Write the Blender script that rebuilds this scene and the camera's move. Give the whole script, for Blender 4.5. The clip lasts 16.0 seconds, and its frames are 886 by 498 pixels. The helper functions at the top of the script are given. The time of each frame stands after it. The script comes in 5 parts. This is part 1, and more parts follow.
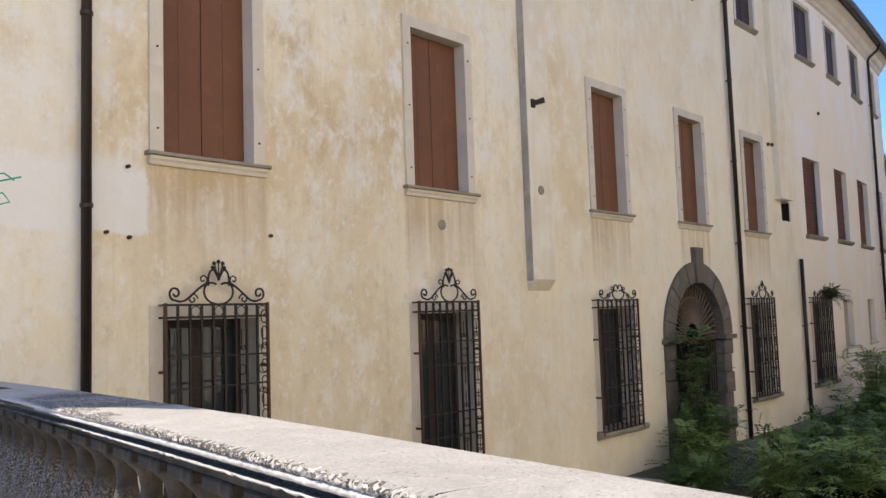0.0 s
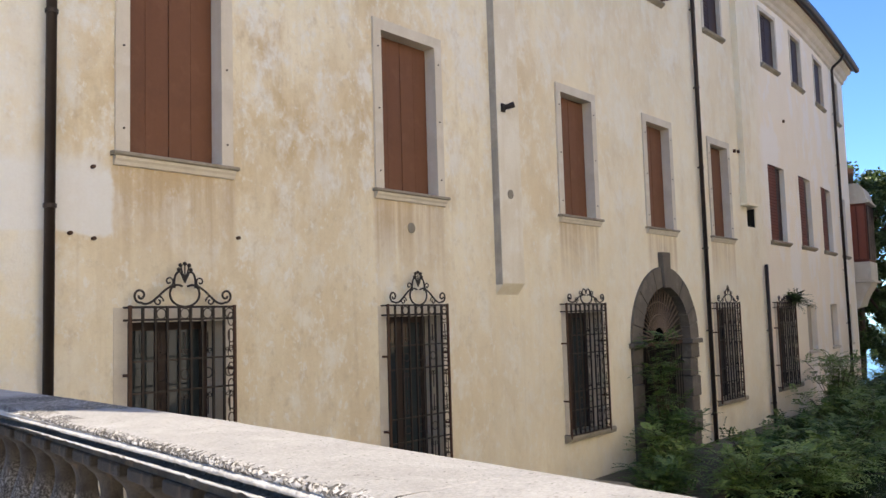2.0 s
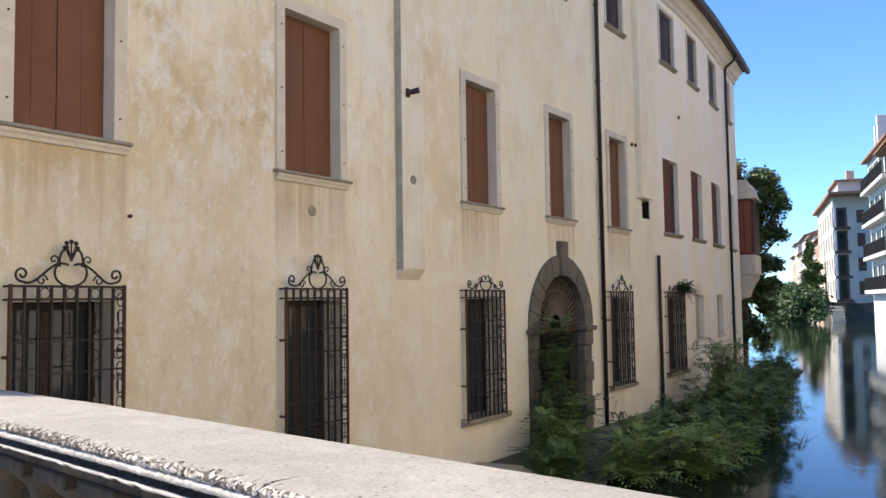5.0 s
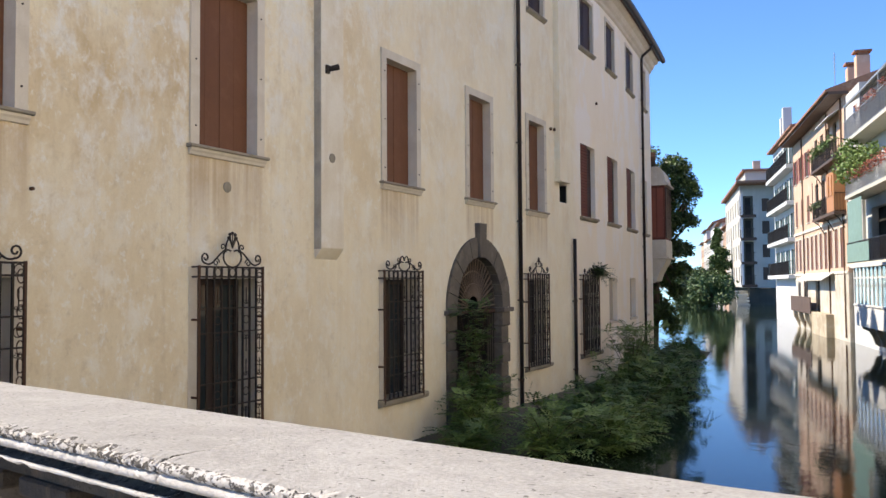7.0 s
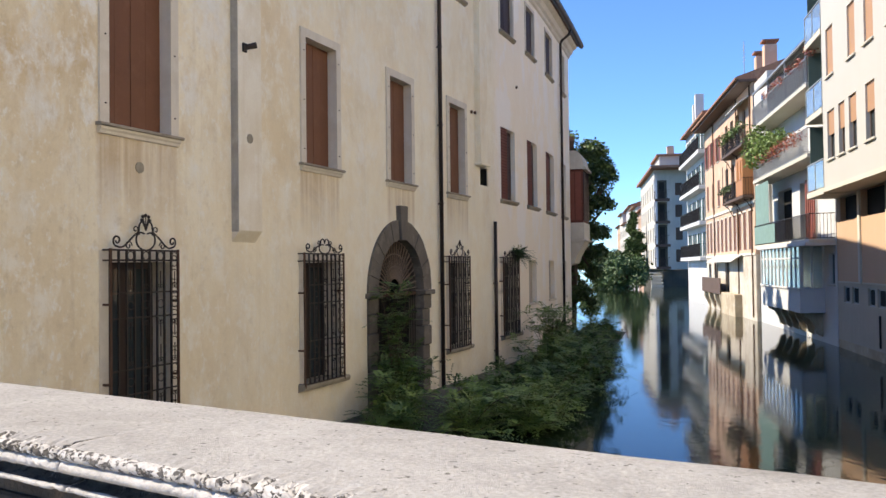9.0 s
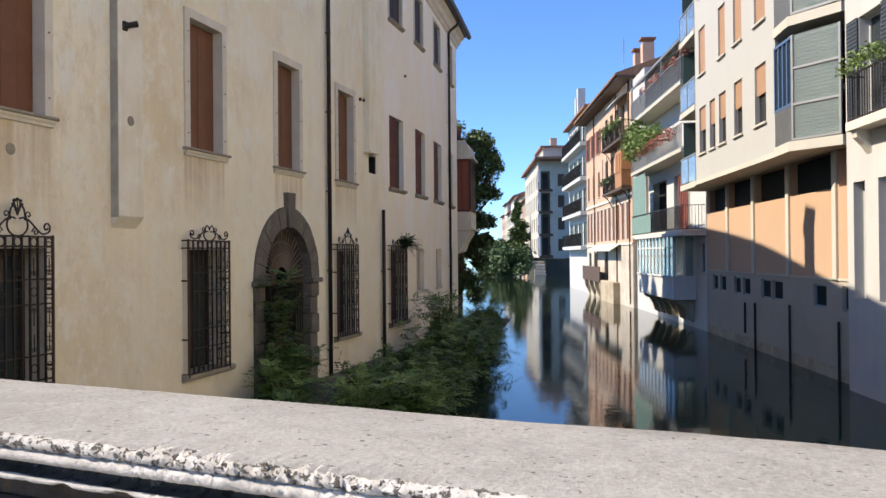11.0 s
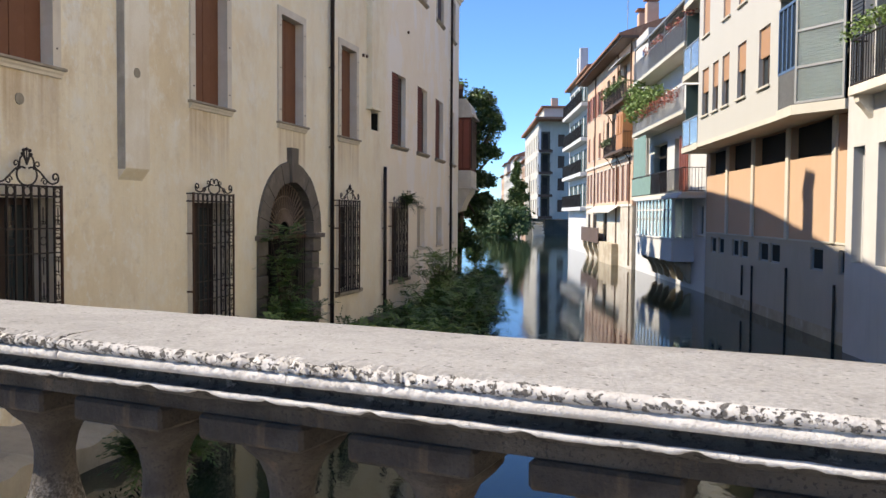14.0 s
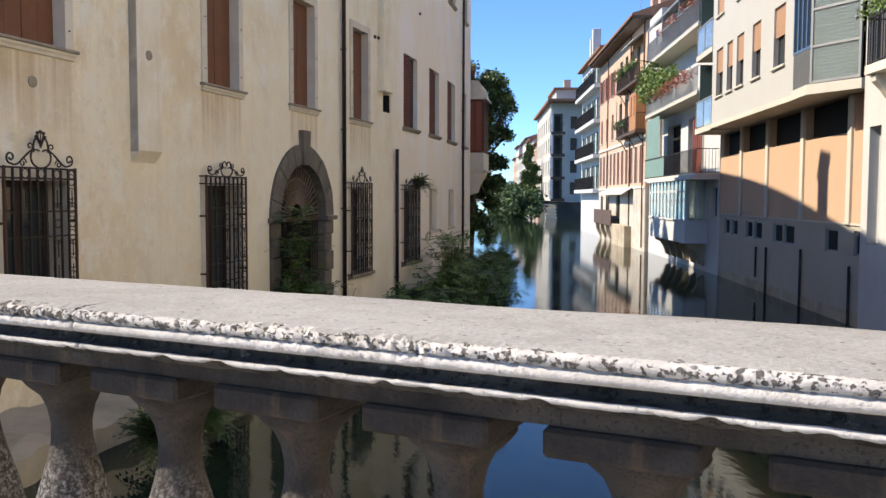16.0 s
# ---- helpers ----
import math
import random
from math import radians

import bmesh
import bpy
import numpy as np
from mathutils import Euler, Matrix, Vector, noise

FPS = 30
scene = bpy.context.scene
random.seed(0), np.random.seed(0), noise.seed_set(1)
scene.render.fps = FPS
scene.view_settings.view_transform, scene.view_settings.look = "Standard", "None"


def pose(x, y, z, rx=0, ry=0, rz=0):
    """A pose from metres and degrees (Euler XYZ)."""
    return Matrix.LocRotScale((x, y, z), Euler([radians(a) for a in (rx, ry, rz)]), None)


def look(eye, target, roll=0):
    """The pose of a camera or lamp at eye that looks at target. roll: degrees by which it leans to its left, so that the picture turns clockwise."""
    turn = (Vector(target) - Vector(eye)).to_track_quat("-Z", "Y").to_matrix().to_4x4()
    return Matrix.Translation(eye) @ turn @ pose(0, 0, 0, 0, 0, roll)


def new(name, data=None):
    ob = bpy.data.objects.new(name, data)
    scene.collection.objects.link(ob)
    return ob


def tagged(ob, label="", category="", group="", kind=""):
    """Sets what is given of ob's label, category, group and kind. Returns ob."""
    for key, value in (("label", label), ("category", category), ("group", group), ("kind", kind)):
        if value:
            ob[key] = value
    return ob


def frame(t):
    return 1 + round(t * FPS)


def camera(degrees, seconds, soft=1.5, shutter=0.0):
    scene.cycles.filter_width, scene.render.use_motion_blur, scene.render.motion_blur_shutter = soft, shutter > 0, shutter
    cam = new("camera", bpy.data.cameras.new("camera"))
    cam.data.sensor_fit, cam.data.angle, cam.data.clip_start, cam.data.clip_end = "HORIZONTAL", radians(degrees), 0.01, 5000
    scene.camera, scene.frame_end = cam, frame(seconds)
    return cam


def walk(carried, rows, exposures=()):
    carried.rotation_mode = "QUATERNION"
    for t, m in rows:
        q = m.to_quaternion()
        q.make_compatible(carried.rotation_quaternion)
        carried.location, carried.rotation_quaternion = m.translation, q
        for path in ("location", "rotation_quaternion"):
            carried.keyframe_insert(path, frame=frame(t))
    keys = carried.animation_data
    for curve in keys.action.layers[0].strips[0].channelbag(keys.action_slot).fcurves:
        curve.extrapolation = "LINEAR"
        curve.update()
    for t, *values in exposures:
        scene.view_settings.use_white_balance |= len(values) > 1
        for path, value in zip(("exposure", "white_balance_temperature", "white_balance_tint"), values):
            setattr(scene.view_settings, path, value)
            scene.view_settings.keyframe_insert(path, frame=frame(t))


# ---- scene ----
cam = camera(55.2, 16.0)
PATH = [
    (0, (0.001, 0.001, 1.423), (-0.006, 1.995, 1.586), -1.9),
    (0.5, (0.006, -0.015, 1.426), (0.008, 1.978, 1.593), -1.7),
    (1, (0.01, -0.01, 1.423), (0.027, 1.983, 1.595), -1.7),
    (1.5, (0.012, 0.001, 1.42), (0.047, 1.994, 1.593), -1.8),
    (2, (0.018, -0.002, 1.421), (0.081, 1.99, 1.59), -1.7),
    (2.5, (0.022, -0.001, 1.42), (0.124, 1.99, 1.583), -1.6),
    (3, (0.031, -0.008, 1.422), (0.171, 1.98, 1.578), -1.5),
    (3.5, (0.033, 0.0, 1.417), (0.211, 1.987, 1.568), -1.2),
    (4, (0.039, -0.002, 1.42), (0.252, 1.981, 1.564), -1.1),
    (6.5, (0.071, 0.027, 1.404), (0.496, 1.979, 1.503), -0.5),
    (7, (0.074, 0.058, 1.391), (0.549, 1.999, 1.476), -0.4),
    (7.5, (0.084, 0.06, 1.389), (0.601, 1.99, 1.457), -0.1),
    (8, (0.09, 0.064, 1.385), (0.648, 1.984, 1.433), -0.3),
    (8.5, (0.085, 0.082, 1.378), (0.687, 1.989, 1.415), -0.5),
    (9, (0.086, 0.093, 1.377), (0.739, 1.983, 1.421), -0.7),
    (9.5, (0.086, 0.081, 1.377), (0.804, 1.947, 1.427), -0.8),
    (10, (0.078, 0.074, 1.374), (0.876, 1.908, 1.418), -0.7),
    (12.5, (-0.082, -0.043, 1.345), (0.856, 1.723, 1.306), -0.2),
    (13, (-0.102, -0.061, 1.337), (0.832, 1.707, 1.283), 0.2),
    (13.5, (-0.113, -0.073, 1.333), (0.809, 1.701, 1.267), 0.4),
    (14, (-0.116, -0.081, 1.324), (0.786, 1.703, 1.242), 0.4),
    (14.5, (-0.12, -0.085, 1.316), (0.778, 1.699, 1.222), 0.7),
    (15, (-0.118, -0.087, 1.307), (0.782, 1.697, 1.207), 0.7),
    (15.5, (-0.118, -0.08, 1.301), (0.77, 1.709, 1.189), 0.4),
    (16, (-0.116, -0.077, 1.302), (0.759, 1.717, 1.18), 0.2),
]
LIGHTING = [(0.0, 1.72, 7600, 10), (4.0, 1.72, 7600, 10), (7.0, 1.56, 7600, 10), (9.2, 1.5, 7600, 10), (10.0, 1.33, 7600, 10), (13.0, 1.38, 7600, 10), (16.0, 1.4, 7600, 10)]
walk(cam, [(t, look(eye, target, roll)) for t, eye, target, roll in PATH], LIGHTING)

# ---- world, sun, exposure ----
SUN_AZ, SUN_EL = 296.0, 41.2
world = bpy.data.worlds.new("sky")
scene.world = world
world.use_nodes = True
wn = world.node_tree
sky = wn.nodes.new("ShaderNodeTexSky")
sky.sky_type, sky.sun_disc = "NISHITA", False
sky.sun_elevation, sky.sun_rotation = radians(SUN_EL), radians(SUN_AZ)
sky.altitude = 1500
sky.air_density, sky.dust_density, sky.ozone_density = 0.9, 0.0, 5.0
tint = wn.nodes.new("ShaderNodeMix")
tint.data_type, tint.blend_type = "RGBA", "MULTIPLY"
tint.inputs[0].default_value, tint.inputs[7].default_value = 1.0, (0.57, 0.84, 1.17, 1)
wn.links.new(sky.outputs[0], tint.inputs[6])
wn.links.new(tint.outputs[2], wn.nodes["Background"].inputs[0])
wn.nodes["Background"].inputs[1].default_value = 0.1
sun = new("sun", bpy.data.lights.new("sun", "SUN"))
sun.data.energy, sun.data.angle, sun.data.color = 2.9, radians(0.5), (1.0, 0.955, 0.9)
sa, se = radians(SUN_AZ), radians(SUN_EL)
sun.matrix_world = look((math.sin(sa) * math.cos(se) * 60, math.cos(sa) * math.cos(se) * 60, math.sin(se) * 60), (0, 0, 0))


# ---- materials ----
class Mat:
    """A node material with small helpers."""

    def __init__(self, name, rough=0.8, metal=0.0, ior=1.45):
        self.m = bpy.data.materials.new(name)
        self.m.use_nodes = True
        self.t = self.m.node_tree
        self.b = self.t.nodes["Principled BSDF"]
        self.b.inputs["Roughness"].default_value = rough
        self.b.inputs["Metallic"].default_value = metal
        self.b.inputs["IOR"].default_value = ior
        self.co = self.t.nodes.new("ShaderNodeTexCoord").outputs["Object"]
        self.h = None

    def put(self, kind, **ins):
        n = self.t.nodes.new(kind)
        for k, v in ins.items():
            sock = n.inputs[k.replace("_", " ")]
            if hasattr(v, "is_output"):
                self.t.links.new(v, sock)
            else:
                sock.default_value = v
        return n

    def map(self, sx=1, sy=1, sz=1, rz=0):
        n = self.t.nodes.new("ShaderNodeMapping")
        self.t.links.new(self.co, n.inputs["Vector"])
        n.inputs["Scale"].default_value = (sx, sy, sz)
        n.inputs["Rotation"].default_value = (0, 0, rz)
        return n.outputs[0]

    def noise(self, scale, detail=5, rough=0.55, vec=None, distort=0.0):
        n = self.put("ShaderNodeTexNoise", Vector=vec or self.co, Scale=scale, Detail=detail, Roughness=rough, Distortion=distort)
        return n.outputs["Fac"]

    def ramp(self, fac, lo, hi, a=0.0, b=1.0):
        n = self.t.nodes.new("ShaderNodeMapRange")
        self.t.links.new(fac, n.inputs["Value"])
        n.inputs["From Min"].default_value, n.inputs["From Max"].default_value = lo, hi
        n.inputs["To Min"].default_value, n.inputs["To Max"].default_value = a, b
        return n.outputs["Result"]

    def math(self, op, a, b):
        n = self.t.nodes.new("ShaderNodeMath")
        n.operation = op
        for i, v in enumerate((a, b)):
            if hasattr(v, "is_output"):
                self.t.links.new(v, n.inputs[i])
            else:
                n.inputs[i].default_value = v
        return n.outputs[0]

    def mix(self, fac, a, b, blend="MIX"):
        n = self.t.nodes.new("ShaderNodeMix")
        n.data_type, n.blend_type = "RGBA", blend
        for sock, v in ((n.inputs[0], fac), (n.inputs[6], a), (n.inputs[7], b)):
            if hasattr(v, "is_output"):
                self.t.links.new(v, sock)
            elif isinstance(v, (int, float)):
                sock.default_value = v
            else:
                sock.default_value = (*v, 1)
        return n.outputs[2]

    def color(self, c):
        if hasattr(c, "is_output"):
            self.t.links.new(c, self.b.inputs["Base Color"])
        else:
            self.b.inputs["Base Color"].default_value = (*c, 1)
        return self

    def bump(self, fac, dist=0.01, strength=0.6):
        n = self.t.nodes.new("ShaderNodeBump")
        n.inputs["Strength"].default_value, n.inputs["Distance"].default_value = strength, dist
        self.t.links.new(fac, n.inputs["Height"])
        if self.h is not None:
            self.t.links.new(self.h, n.inputs["Normal"])
        self.h = n.outputs[0]
        self.t.links.new(self.h, self.b.inputs["Normal"])
        return self

    def rough(self, fac):
        self.t.links.new(fac, self.b.inputs["Roughness"])
        return self


def weathered(name, base, stain, light=None, rough=0.85, scale=1.0, amount=0.6, streak=0.35, grain=60.0, bump=0.006):
    """Paint, plaster or stone: two scales of blotches, vertical streaks, fine grain."""
    m = Mat(name, rough)
    big = m.ramp(m.noise(0.7 * scale, 6, 0.6, distort=0.4), 0.4, 0.62)
    c = m.mix(m.math("MULTIPLY", big, amount), base, stain)
    if light:
        c = m.mix(m.math("MULTIPLY", m.ramp(m.noise(1.7 * scale, 8, 0.65), 0.52, 0.66), 0.7), c, light)
    st = m.ramp(m.noise(1.0, 4, 0.6, vec=m.map(5 * scale, 5 * scale, 0.35 * scale)), 0.5, 0.72)
    c = m.mix(m.math("MULTIPLY", st, streak), c, stain)
    fine = m.noise(grain, 3, 0.6)
    c = m.mix(0.25, c, m.mix(fine, tuple(v * 0.6 for v in base), tuple(min(1, v * 1.25) for v in base)))
    m.color(c).bump(fine, bump, 0.4).bump(m.noise(6 * scale, 5), bump * 3, 0.35)
    return m.m


def plain(name, c, rough=0.6, metal=0.0, var=0.25, scale=8.0, bump=0.002):
    m = Mat(name, rough, metal)
    f = m.noise(scale, 5, 0.6)
    m.color(m.mix(f, tuple(v * (1 - var) for v in c), tuple(min(1, v * (1 + var)) for v in c)))
    m.bump(m.noise(scale * 6, 3), bump, 0.4)
    return m.m


def palazzo_plaster():
    """Old lime plaster: ochre limewash worn to pale patches, rain streaks under the sills, a repaired area; lightened
    along the wall for bounced sun.
    """
    m = Mat("palazzo_plaster", 0.9)
    dot = m.t.nodes.new("ShaderNodeVectorMath")
    dot.operation = "DOT_PRODUCT"
    m.t.links.new(m.co, dot.inputs[0])
    dot.inputs[1].default_value = (0.669, 0.743, 0)
    along_s = m.math("ADD", dot.outputs["Value"], 3.05 * 0.669 - 8.65 * 0.743)
    sep = m.put("ShaderNodeSeparateXYZ", Vector=m.co)
    zed = sep.outputs["Z"]
    vert = m.map(1, 1, 0.5)
    blotch = m.ramp(m.noise(0.6, 8, 0.64, vec=vert, distort=0.25), 0.41, 0.61)
    c = m.mix(blotch, (0.87, 0.79, 0.60), (0.66, 0.515, 0.295))
    ochre = m.ramp(m.noise(1.25, 8, 0.7, vec=m.map(1, 1, 0.55, 0.7), distort=0.15), 0.49, 0.66)
    c = m.mix(m.math("MULTIPLY", ochre, 0.85), c, (0.565, 0.41, 0.205))
    pale = m.ramp(m.noise(2.1, 10, 0.7, vec=m.map(1, 1, 0.7), distort=0.1), 0.5, 0.62)
    c = m.mix(m.math("MULTIPLY", pale, 0.85), c, (0.84, 0.84, 0.80))
    bare = m.ramp(m.noise(0.9, 9, 0.72, vec=m.map(1, 1, 0.6, 1.1), distort=0.15), 0.56, 0.66)
    c = m.mix(m.math("MULTIPLY", bare, 0.7), c, (0.78, 0.79, 0.77))
    low = m.ramp(m.math("ADD", zed, m.ramp(m.noise(0.8, 5), 0.3, 0.7, -0.5, 0.5)), 3.3, 2.9)
    c = m.mix(m.math("MULTIPLY", low, 0.45), c, (0.84, 0.76, 0.58))
    streak = m.ramp(m.noise(1.0, 5, 0.6, vec=m.map(9, 9, 0.28)), 0.54, 0.75)
    c = m.mix(m.math("MULTIPLY", streak, 0.3), c, (0.50, 0.38, 0.23))
    scuff = m.ramp(m.noise(5.5, 9, 0.75, vec=m.map(1, 1, 0.8)), 0.54, 0.64)
    c = m.mix(m.math("MULTIPLY", scuff, 0.4), c, (0.5, 0.4, 0.26))
    flake = m.ramp(m.noise(7.5, 9, 0.78, vec=m.map(1, 1, 0.75, 0.4)), 0.55, 0.6)
    c = m.mix(m.math("MULTIPLY", flake, 0.6), c, (0.86, 0.86, 0.83))
    crack = m.ramp(m.noise(2.4, 10, 0.8, vec=m.map(1, 1, 1.6, 0.2), distort=1.2), 0.495, 0.505, 0.0, 1.0)
    edge = m.math("MULTIPLY", crack, m.math("SUBTRACT", 1.0, m.ramp(m.noise(2.4, 10, 0.8, vec=m.map(1, 1, 1.6, 0.2), distort=1.2), 0.505, 0.515)))
    c = m.mix(m.math("MULTIPLY", edge, 0.3), c, (0.42, 0.33, 0.2))
    # paler with distance along the wall: bounced sunlight put into the colour
    bounce_lift = m.math("MULTIPLY", m.ramp(along_s, 3.0, 14.0), m.ramp(m.noise(1.6, 9, 0.7, vec=m.map(1, 1, 0.5)), 0.36, 0.6, 0.45, 0.9))
    c = m.mix(bounce_lift, c, (0.96, 0.9, 0.73))
    # rain stains below the sills
    run = None
    for a, b in ((-0.05, 1.5), (3.75, 5.2), (8.4, 9.75), (11.75, 13.15), (15.05, 16.5)):
        band = m.math("MULTIPLY", m.ramp(along_s, a - 0.03, a + 0.05), m.ramp(along_s, b + 0.03, b - 0.05))
        run = band if run is None else m.math("MAXIMUM", run, band)
    fall = m.math("MULTIPLY", m.ramp(zed, 1.9, 2.8), m.ramp(zed, 3.26, 3.2))
    run = m.math("MULTIPLY", m.math("MULTIPLY", run, fall), m.ramp(m.noise(1.0, 6, 0.65, vec=m.map(7, 7, 0.25)), 0.38, 0.62, 0.25, 1.0))
    c = m.mix(m.math("MULTIPLY", run, 0.8), c, (0.48, 0.335, 0.18))
    # a whitewashed repair by the downpipe
    wob = m.ramp(m.noise(2.2, 5), 0.3, 0.7, -0.05, 0.05)
    patch = m.math("MULTIPLY", m.ramp(m.math("ADD", along_s, wob), 0.0, -0.04), m.math("MULTIPLY", m.ramp(m.math("ADD", zed, wob), 2.36, 2.4), m.ramp(m.math("ADD", zed, wob), 3.2, 2.98)))
    c = m.mix(m.math("MULTIPLY", patch, 0.85), c, (0.82, 0.83, 0.82))
    left = m.math("MULTIPLY", m.ramp(along_s, 0.1, -0.9), m.ramp(m.noise(1.4, 7), 0.4, 0.6))
    c = m.mix(m.math("MULTIPLY", left, 0.55), c, (0.82, 0.83, 0.81))
    # far stretch is paler plaster, lifted further in place of bounced sunlight
    far = m.ramp(along_s, 18.4, 19.0)
    c = m.mix(m.math("MULTIPLY", far, 0.75), c, (0.97, 0.87, 0.73))
    peel = m.math("MULTIPLY", far, m.ramp(m.noise(0.8, 7, 0.65, vec=m.map(1, 1, 0.6)), 0.5, 0.55))
    c = m.mix(m.math("MULTIPLY", peel, 0.75), c, (0.95, 0.92, 0.88))
    ochre = m.math("MULTIPLY", m.ramp(along_s, 4.0, 9.0), m.ramp(m.noise(1.1, 9, 0.72, distort=0.6), 0.43, 0.56, 0.1, 1.0))
    c = m.mix(m.math("MULTIPLY", m.math("MULTIPLY", ochre, m.ramp(along_s, 19.5, 17.5, 0.2, 1.0)), 0.35), c, (0.88, 0.73, 0.46))
    fine = m.noise(34, 7, 0.72)
    c = m.mix(0.16, c, m.mix(fine, (0.36, 0.30, 0.22), (0.97, 0.95, 0.88)))
    damp = m.math("MULTIPLY", m.ramp(zed, 0.6, -1.2), m.ramp(m.noise(1.3, 6), 0.35, 0.7))
    c = m.mix(m.math("MULTIPLY", damp, 0.4), c, (0.52, 0.45, 0.32))
    m.color(c).bump(fine, 0.004, 0.45).bump(m.noise(3.2, 8, 0.65), 0.03, 0.5).bump(m.noise(11, 6, 0.7), 0.012, 0.5)
    return m.m


def cap_stone():
    m = Mat("cap_stone", 0.9)
    big = m.ramp(m.noise(2.6, 8, 0.7, distort=0.6), 0.4, 0.62)
    c = m.mix(big, (0.335, 0.325, 0.31), (0.25, 0.24, 0.227))
    fine = m.ramp(m.noise(120, 5, 0.75), 0.3, 0.7)
    c = m.mix(0.32, c, m.mix(fine, (0.1, 0.094, 0.088), (0.58, 0.56, 0.53)))
    cloud = m.ramp(m.noise(17, 7, 0.75), 0.5, 0.66)
    c = m.mix(m.math("MULTIPLY", cloud, 0.4), c, (0.2, 0.19, 0.175))
    spot = m.ramp(m.noise(75, 2, 0.5), 0.67, 0.71)
    c = m.mix(m.math("MULTIPLY", spot, 0.75), c, (0.05, 0.045, 0.04))
    m.color(c).bump(fine, 0.002, 0.6).bump(m.noise(16, 6, 0.65), 0.008, 0.5)
    return m.m


def moulding_stone():
    """Conglomerate edge with pits, black crust in hollows."""
    m = Mat("moulding_stone", 0.92)
    c = m.mix(m.ramp(m.noise(9, 6, 0.7), 0.4, 0.6), (0.58, 0.555, 0.525), (0.45, 0.425, 0.395))
    place = m.put("ShaderNodeSeparateXYZ", Vector=m.co)
    upper = m.ramp(place.outputs["Z"], 1.0765, 1.081, 0.12, 1.0)
    spread = m.math("ADD", m.ramp(place.outputs["X"], -0.9, -2.2, 0.0, 0.07), m.ramp(m.noise(2.6, 4, 0.6), 0.4, 0.62, -0.02, 0.035))
    pit = m.ramp(m.math("ADD", m.noise(75, 4, 0.65), spread), 0.535, 0.575)
    hollow = m.put("ShaderNodeTexVoronoi", Vector=m.co, Scale=58.0)
    hole = m.math("MULTIPLY", m.ramp(hollow.outputs["Distance"], 0.3, 0.2), m.ramp(m.noise(7, 4, 0.6), 0.44, 0.54))
    crust = m.math("MULTIPLY", m.math("MAXIMUM", pit, hole), upper)
    c = m.mix(m.math("MULTIPLY", crust, 0.93), c, (0.022, 0.018, 0.015))
    spot = m.ramp(m.noise(60, 6, 0.8), 0.6, 0.66)
    c = m.mix(m.math("MULTIPLY", spot, 0.7), c, (0.12, 0.105, 0.095))
    fine = m.ramp(m.noise(190, 3, 0.7), 0.3, 0.7)
    c = m.mix(0.16, c, m.mix(fine, (0.05, 0.045, 0.04), (0.5, 0.47, 0.44)))
    m.color(c).bump(m.math("SUBTRACT", 1.0, crust), 0.006, 0.9).bump(fine, 0.0015, 0.6)
    return m.m


# black crust, darkened further to paint the shade under the capping
def shaded_crust_stone():
    m = Mat("shaded_crust", 0.95)
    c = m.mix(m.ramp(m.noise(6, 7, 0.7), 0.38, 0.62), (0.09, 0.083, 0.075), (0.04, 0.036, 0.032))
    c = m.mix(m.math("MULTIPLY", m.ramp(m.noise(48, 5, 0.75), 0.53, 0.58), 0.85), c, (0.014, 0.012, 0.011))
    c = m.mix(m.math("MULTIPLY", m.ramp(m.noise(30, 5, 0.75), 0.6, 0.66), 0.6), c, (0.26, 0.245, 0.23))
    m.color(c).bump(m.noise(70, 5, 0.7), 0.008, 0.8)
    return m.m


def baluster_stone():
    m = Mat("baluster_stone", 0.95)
    # dark base colour also carries the shade under the capping
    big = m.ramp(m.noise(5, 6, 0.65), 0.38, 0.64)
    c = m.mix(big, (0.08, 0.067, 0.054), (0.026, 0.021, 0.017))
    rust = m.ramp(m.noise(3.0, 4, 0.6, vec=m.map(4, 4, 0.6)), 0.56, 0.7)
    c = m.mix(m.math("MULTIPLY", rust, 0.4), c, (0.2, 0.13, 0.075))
    # pale pebbly mottle below z 0.8 paints the sunlit lower part
    sun_mottle = m.math("MULTIPLY", m.ramp(m.noise(95, 6, 0.75), 0.46, 0.6), m.ramp(m.put("ShaderNodeSeparateXYZ", Vector=m.co).outputs["Z"], 0.8, 0.7))
    c = m.mix(m.math("MULTIPLY", sun_mottle, 0.6), c, (0.42, 0.4, 0.37))
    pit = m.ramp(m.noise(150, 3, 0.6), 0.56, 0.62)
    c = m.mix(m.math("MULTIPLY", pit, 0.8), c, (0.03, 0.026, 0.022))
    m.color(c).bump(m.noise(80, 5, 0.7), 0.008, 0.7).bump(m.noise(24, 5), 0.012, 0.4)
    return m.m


def water_mat():
    m = Mat("canal_water", 0.015, 0.0, 1.33)
    m.color(m.mix(m.noise(0.15, 4), (0.012, 0.022, 0.012), (0.02, 0.03, 0.018)))
    m.bump(m.noise(1.0, 3, 0.5, vec=m.map(0.9, 0.9, 1)), 0.05, 0.06)
    m.bump(m.noise(1.0, 4, 0.6, vec=m.map(6, 3.2, 1, 0.5)), 0.02, 0.10)
    return m.m


def glass_mat(name, c=(0.03, 0.04, 0.045), rough=0.05):
    m = Mat(name, rough, 0.0, 1.5)
    m.color(c)
    return m.m


def clear_glass():
    m = Mat("clear_glass", 0.03, 0.0, 1.45)
    m.color((0.75, 0.85, 0.84))
    m.b.inputs["Transmission Weight"].default_value = 0.85
    return m.m


